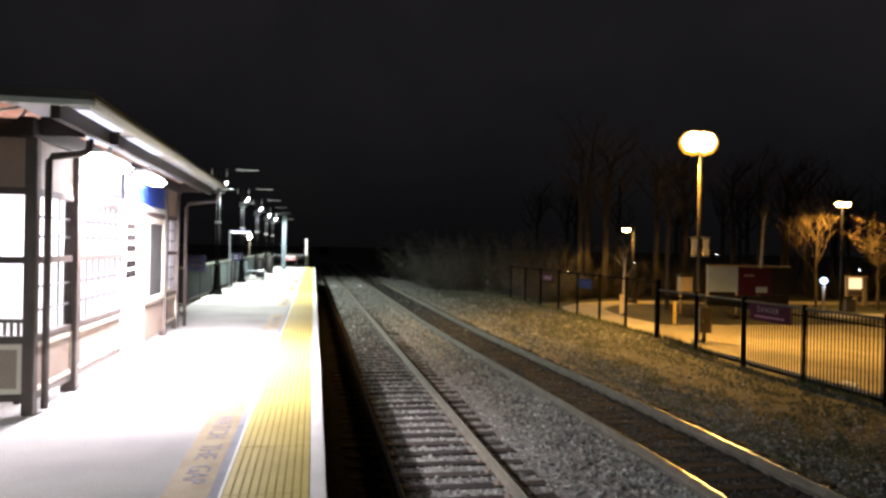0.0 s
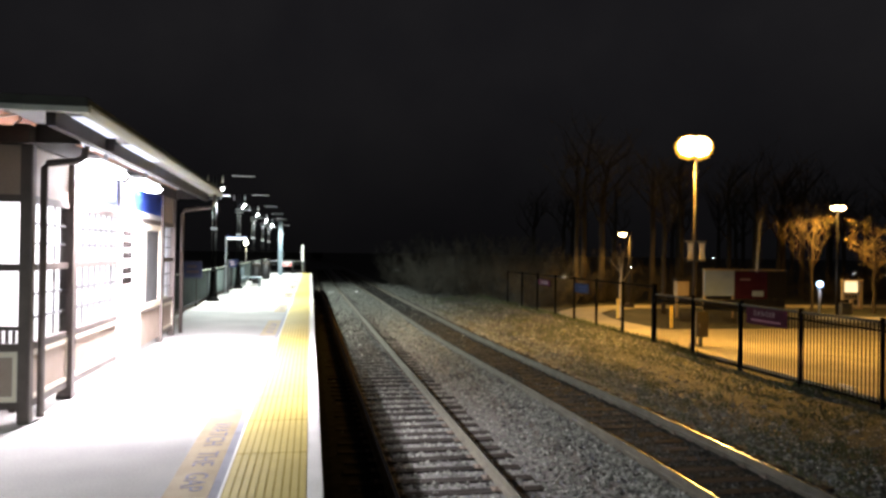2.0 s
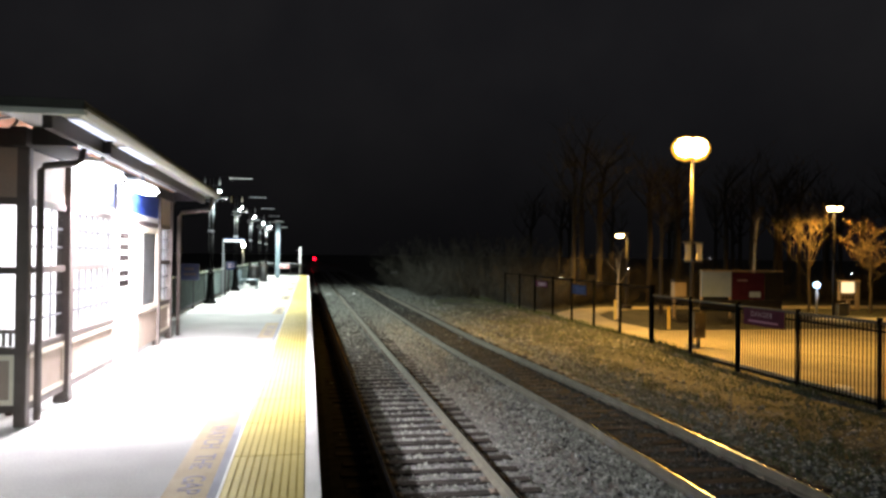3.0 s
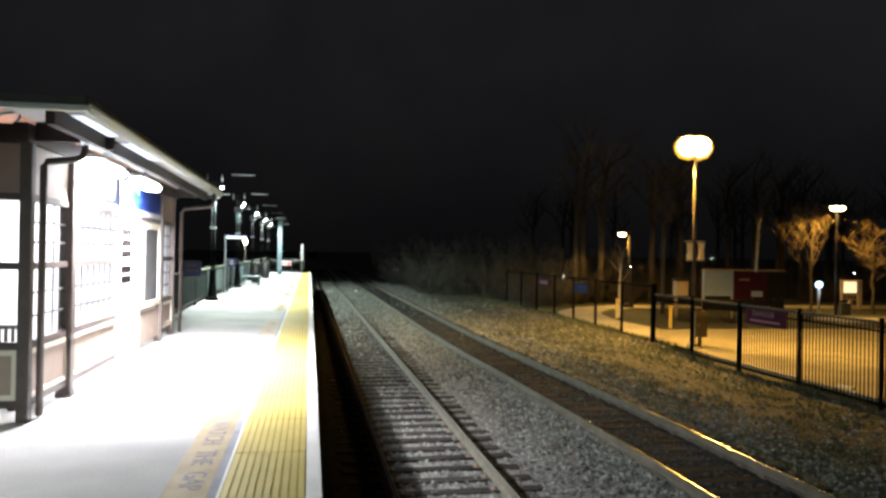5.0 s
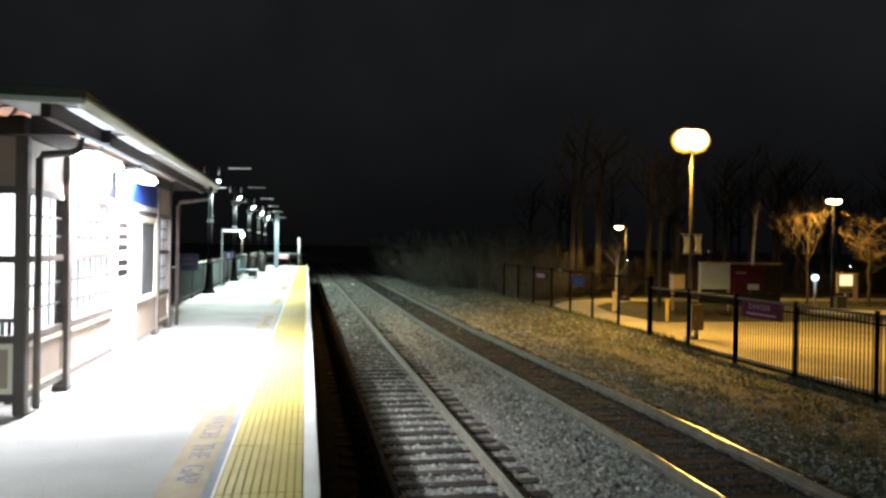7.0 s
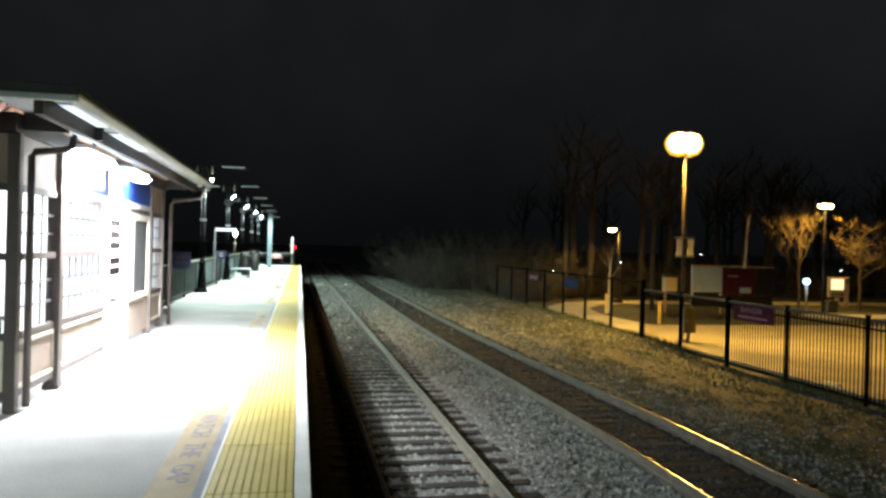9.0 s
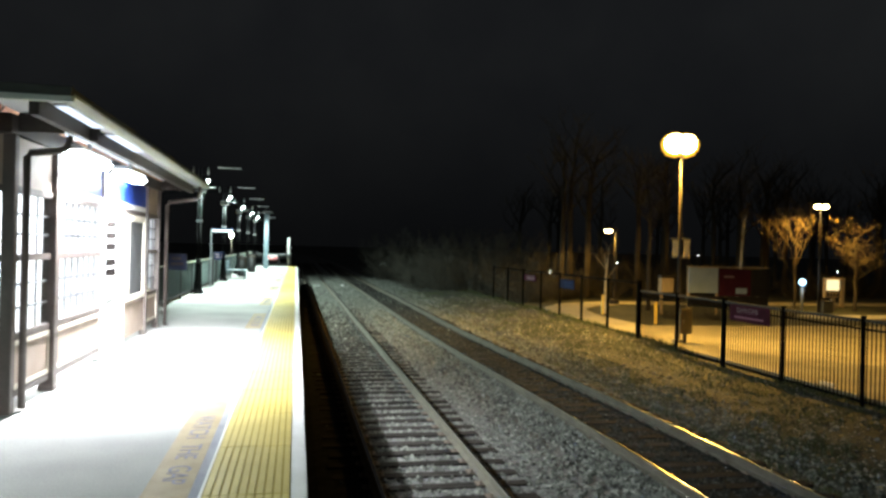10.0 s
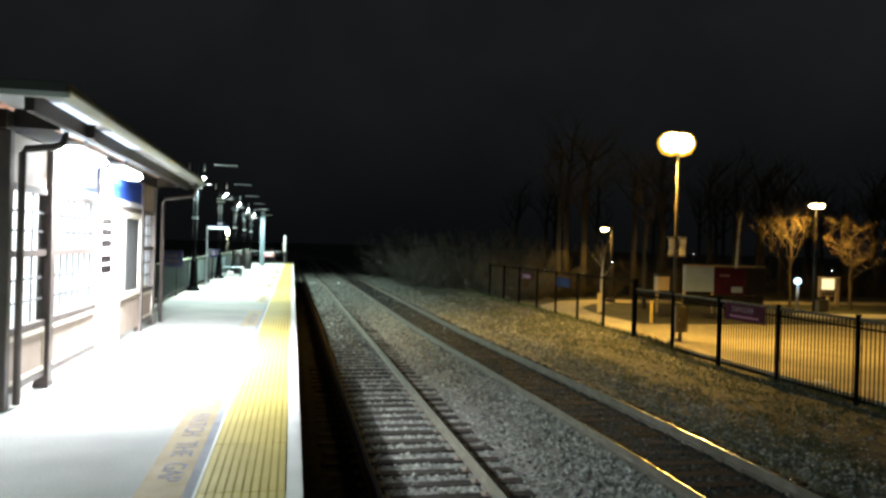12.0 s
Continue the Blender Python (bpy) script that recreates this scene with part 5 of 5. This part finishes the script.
def build_shrubs():
    def shrub(seed, twigs, label):
        rnd = random.Random(seed)
        s = thing("bare_shrub", (0, 0, 0), label, "shrub", "undergrowth shrubs")
        st, tw = bmesh.new(), bmesh.new()
        for k in range(30):
            a, r = rnd.random() * math.tau, rnd.uniform(0, 1.0)
            p = Vector((math.cos(a) * r, math.sin(a) * r, 0))
            d = Vector((math.cos(a) * rnd.uniform(.1, 1.5), math.sin(a) * rnd.uniform(.1, 1.5), 1)).normalized()
            length = rnd.uniform(1.2, 4.2)
            pts = [p]
            for i in range(5):
                d = (d + Vector((rnd.uniform(-.2, .2), rnd.uniform(-.2, .2), rnd.uniform(-.12, .08)))).normalized()
                pts.append(pts[-1] + d * length / 5)
            tube(st, pts, [0.02, 0.017, 0.013, 0.01, 0.007, 0.004], 3)
            for i in range(110):
                j = rnd.randint(1, 5)
                q = pts[j] + (pts[j - 1] - pts[j]) * rnd.random()
                e = Vector((rnd.uniform(-1, 1), rnd.uniform(-1, 1), rnd.uniform(-.6, .7))).normalized()
                ln = rnd.uniform(0.2, 0.75)
                m = q + e * ln * 0.5 + Vector((0, 0, rnd.uniform(-.08, .08)))
                u = e.cross(Vector((0.2, 0.1, 1))).normalized() * 0.006
                t = q + e * ln
                v = [tw.verts.new(c) for c in (q - u, q + u, m + u, m - u, t)]
                tw.faces.new((v[0], v[1], v[2], v[3]))
                tw.faces.new((v[3], v[2], v[4]))
        part("stem_mass", st, BARK, s, "thin grey stems")
        part("twig_mass", tw, twigs, s, "tangle of fine twigs")
        return s
    # the second kind carries the shade in its twig colour
    pale, dark = "dense bare grey-brown shrub beside the tracks", "low bare shrub behind the path, twigs coloured as in shade"
    kinds = [shrub(201, SHRUB, pale), shrub(202, SHRUB, pale), shrub(203, SHRUB, pale), shrub(204, SHADED_SHRUB, dark), shrub(205, SHADED_SHRUB, dark)]
    spots = [(9.2, 55, 1.0), (10.6, 52, 0.95), (12.4, 50.5, 1.05), (13.8, 47.5, 1.1), (11.4, 57, 1.1), (13.5, 55, 1.2), (15.5, 52, 1.15), (9.8, 62, 1.0), (12.0, 63, 1.2), (15, 60, 1.25),
             (17.5, 56, 1.1), (14.8, 45, 0.8), (8.9, 70, 1.1), (10.5, 76, 1.2), (16.5, 66, 1.3), (13.6, 43.8, 0.6)]
    rnd = random.Random(31)
    spots += [(rnd.uniform(14.5, 50), 47.5 + rnd.uniform(0, 9), rnd.uniform(0.6, 1.15)) for _ in range(26)]
    spots += [(17.5, 46.6, 0.5), (21.0, 46.9, 0.6), (24.5, 46.8, 0.55), (20.5, 33.2, 0.25), (23.5, 34.4, 0.3), (26.0, 34.9, 0.28), (18.5, 34.0, 0.22)]
    made = set()
    for i, (x, y, sc) in enumerate(spots):
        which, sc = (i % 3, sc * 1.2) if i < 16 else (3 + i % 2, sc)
        m = pose(x, y, -1.55, 0, 0, 57 * i)
        ob = kinds[which] if which not in made else copy_thing(kinds[which], m)
        ob.matrix_basis = m
        ob.scale = (sc,) * 3
        made.add(which)


def build_track_marks():
    p = thing("track_plate", (1.62, 56.5, -1.42), "pale grated plate lying between the rails", "plate")
    for i in range(4):
        part("bar", B(-0.28, 0.28, i * 0.55, i * 0.55 + 0.22, 0.0, 0.02), GALV, p)
    q = thing("lineside_board", (9.3, 80.0, -1.5), "small pale lineside board on a dark post", "sign")
    part("post", B(-0.03, 0.03, -0.03, 0.03, 0, 1.2), POLE_PAINT, q)
    part("board", B(-0.35, 0.35, -0.05, -0.03, 1.15, 1.45, bevel=0.005), GREY_SIGN, q)
    m = thing("track_marker", (3.55, 57.0, -1.46), "small white marker stone between the tracks", "marker")
    part("stone", B(-0.09, 0.09, -0.06, 0.06, 0, 0.18, bevel=0.02), WHITE_PAINT, m)


# ---- the receding train ----
def build_wagon():
    w = thing("freight_wagon", (0, 0, 0), "low dark freight wagon with a red flashing tail marker", "freight wagon")
    body = B(-1.5, 1.5, 0.4, 14.0, 1.05, 2.6, bevel=0.04)
    for i in range(15):
        y = 0.9 + 0.9 * i
        box(body, -1.55, -1.49, y - 0.05, y + 0.05, 1.1, 2.55)
        box(body, 1.49, 1.55, y - 0.05, y + 0.05, 1.1, 2.55)
    part("body", body, WAGON, w, "dark ribbed wagon body")
    part("underframe", B(-1.2, 1.2, 0.3, 14.1, 0.75, 1.05, bevel=0.02), BLACK_METAL, w)
    part("coupler", B(-0.14, 0.14, -0.35, 0.4, 0.72, 0.98, bevel=0.03), BLACK_METAL, w)
    for y in (1.6, 3.3, 11.1, 12.8):
        for x in (-0.753, 0.753):
            bm = lathe(bmesh.new(), [(0.42, -0.06), (0.46, -0.06), (0.46, 0.0), (0.42, 0.02), (0.42, 0.07)], 20)
            bmesh.ops.rotate(bm, verts=bm.verts[:], matrix=Matrix.Rotation(math.pi / 2, 3, "Y"))
            bmesh.ops.translate(bm, verts=bm.verts[:], vec=(x, y, 0.46))
            part("wheel", bm, RAIL_SIDE, w)
    drum = lathe(bmesh.new(), [(0.42, -0.02), (0.45, -0.02), (0.45, 1.1), (0.41, 1.1), (0.41, 0.06)], 18)
    bmesh.ops.rotate(drum, verts=drum.verts[:], matrix=Matrix.Rotation(math.pi / 2, 3, "X"))
    marker = part("marker_lamp", drum, BLACK_METAL, w, "hooded turning marker lamp")
    lens = lathe(bmesh.new(), [(0.40, 0.07), (0.36, 0.14), (0.15, 0.20)], 18)
    bmesh.ops.rotate(lens, verts=lens.verts[:], matrix=Matrix.Rotation(math.pi / 2, 3, "X"))
    part("lens", lens, GLOW_RED, marker, "glowing red lens")
    part("bracket", B(-0.05, 0.05, -0.1, 0.4, 0.98, 1.04), BLACK_METAL, w)
    return w, marker


build_lamp_posts()
build_back_fence()
build_platform_signs()
build_bench()
build_litter_bins()
build_platform_end()
build_picket_fence()
build_mesh_fence()
build_path()
build_street_lamp()
build_far_lamps()
build_boards()
build_trees()
build_shrubs()
build_track_marks()
scatter_stones()
scatter_fouled_stones()
scatter_ground_cover()
scatter_pebbles()
wagon, marker = build_wagon()


def motions():
    rows = []
    for t, y in ((0, 226), (1.5, 238), (2.9, 250), (4.5, 263), (6.0, 278), (7.5, 297), (9.0, 318), (10.5, 338), (12.0, 360)):
        turn = math.degrees(math.atan2(max(0, y - 130) * 2, 5000))
        rows.append((t, pose(track_x(1, y), y, RAIL_TOP, 0, 0, turn)))
    walk(wagon, rows)
    # the hood swings to the rear for each flash
    flash = [(0, 88), (2.68, 88), (2.78, 0), (3.03, 0), (3.13, 88), (5.75, 88), (5.85, 0), (6.03, 0), (6.13, 88), (8.83, 88), (8.92, 0), (9.03, 0), (9.12, 88), (12.0, 88)]
    walk(marker, [(t, pose(0, -0.15, 1.35, 0, 0, a - 3)) for t, a in flash])


motions()
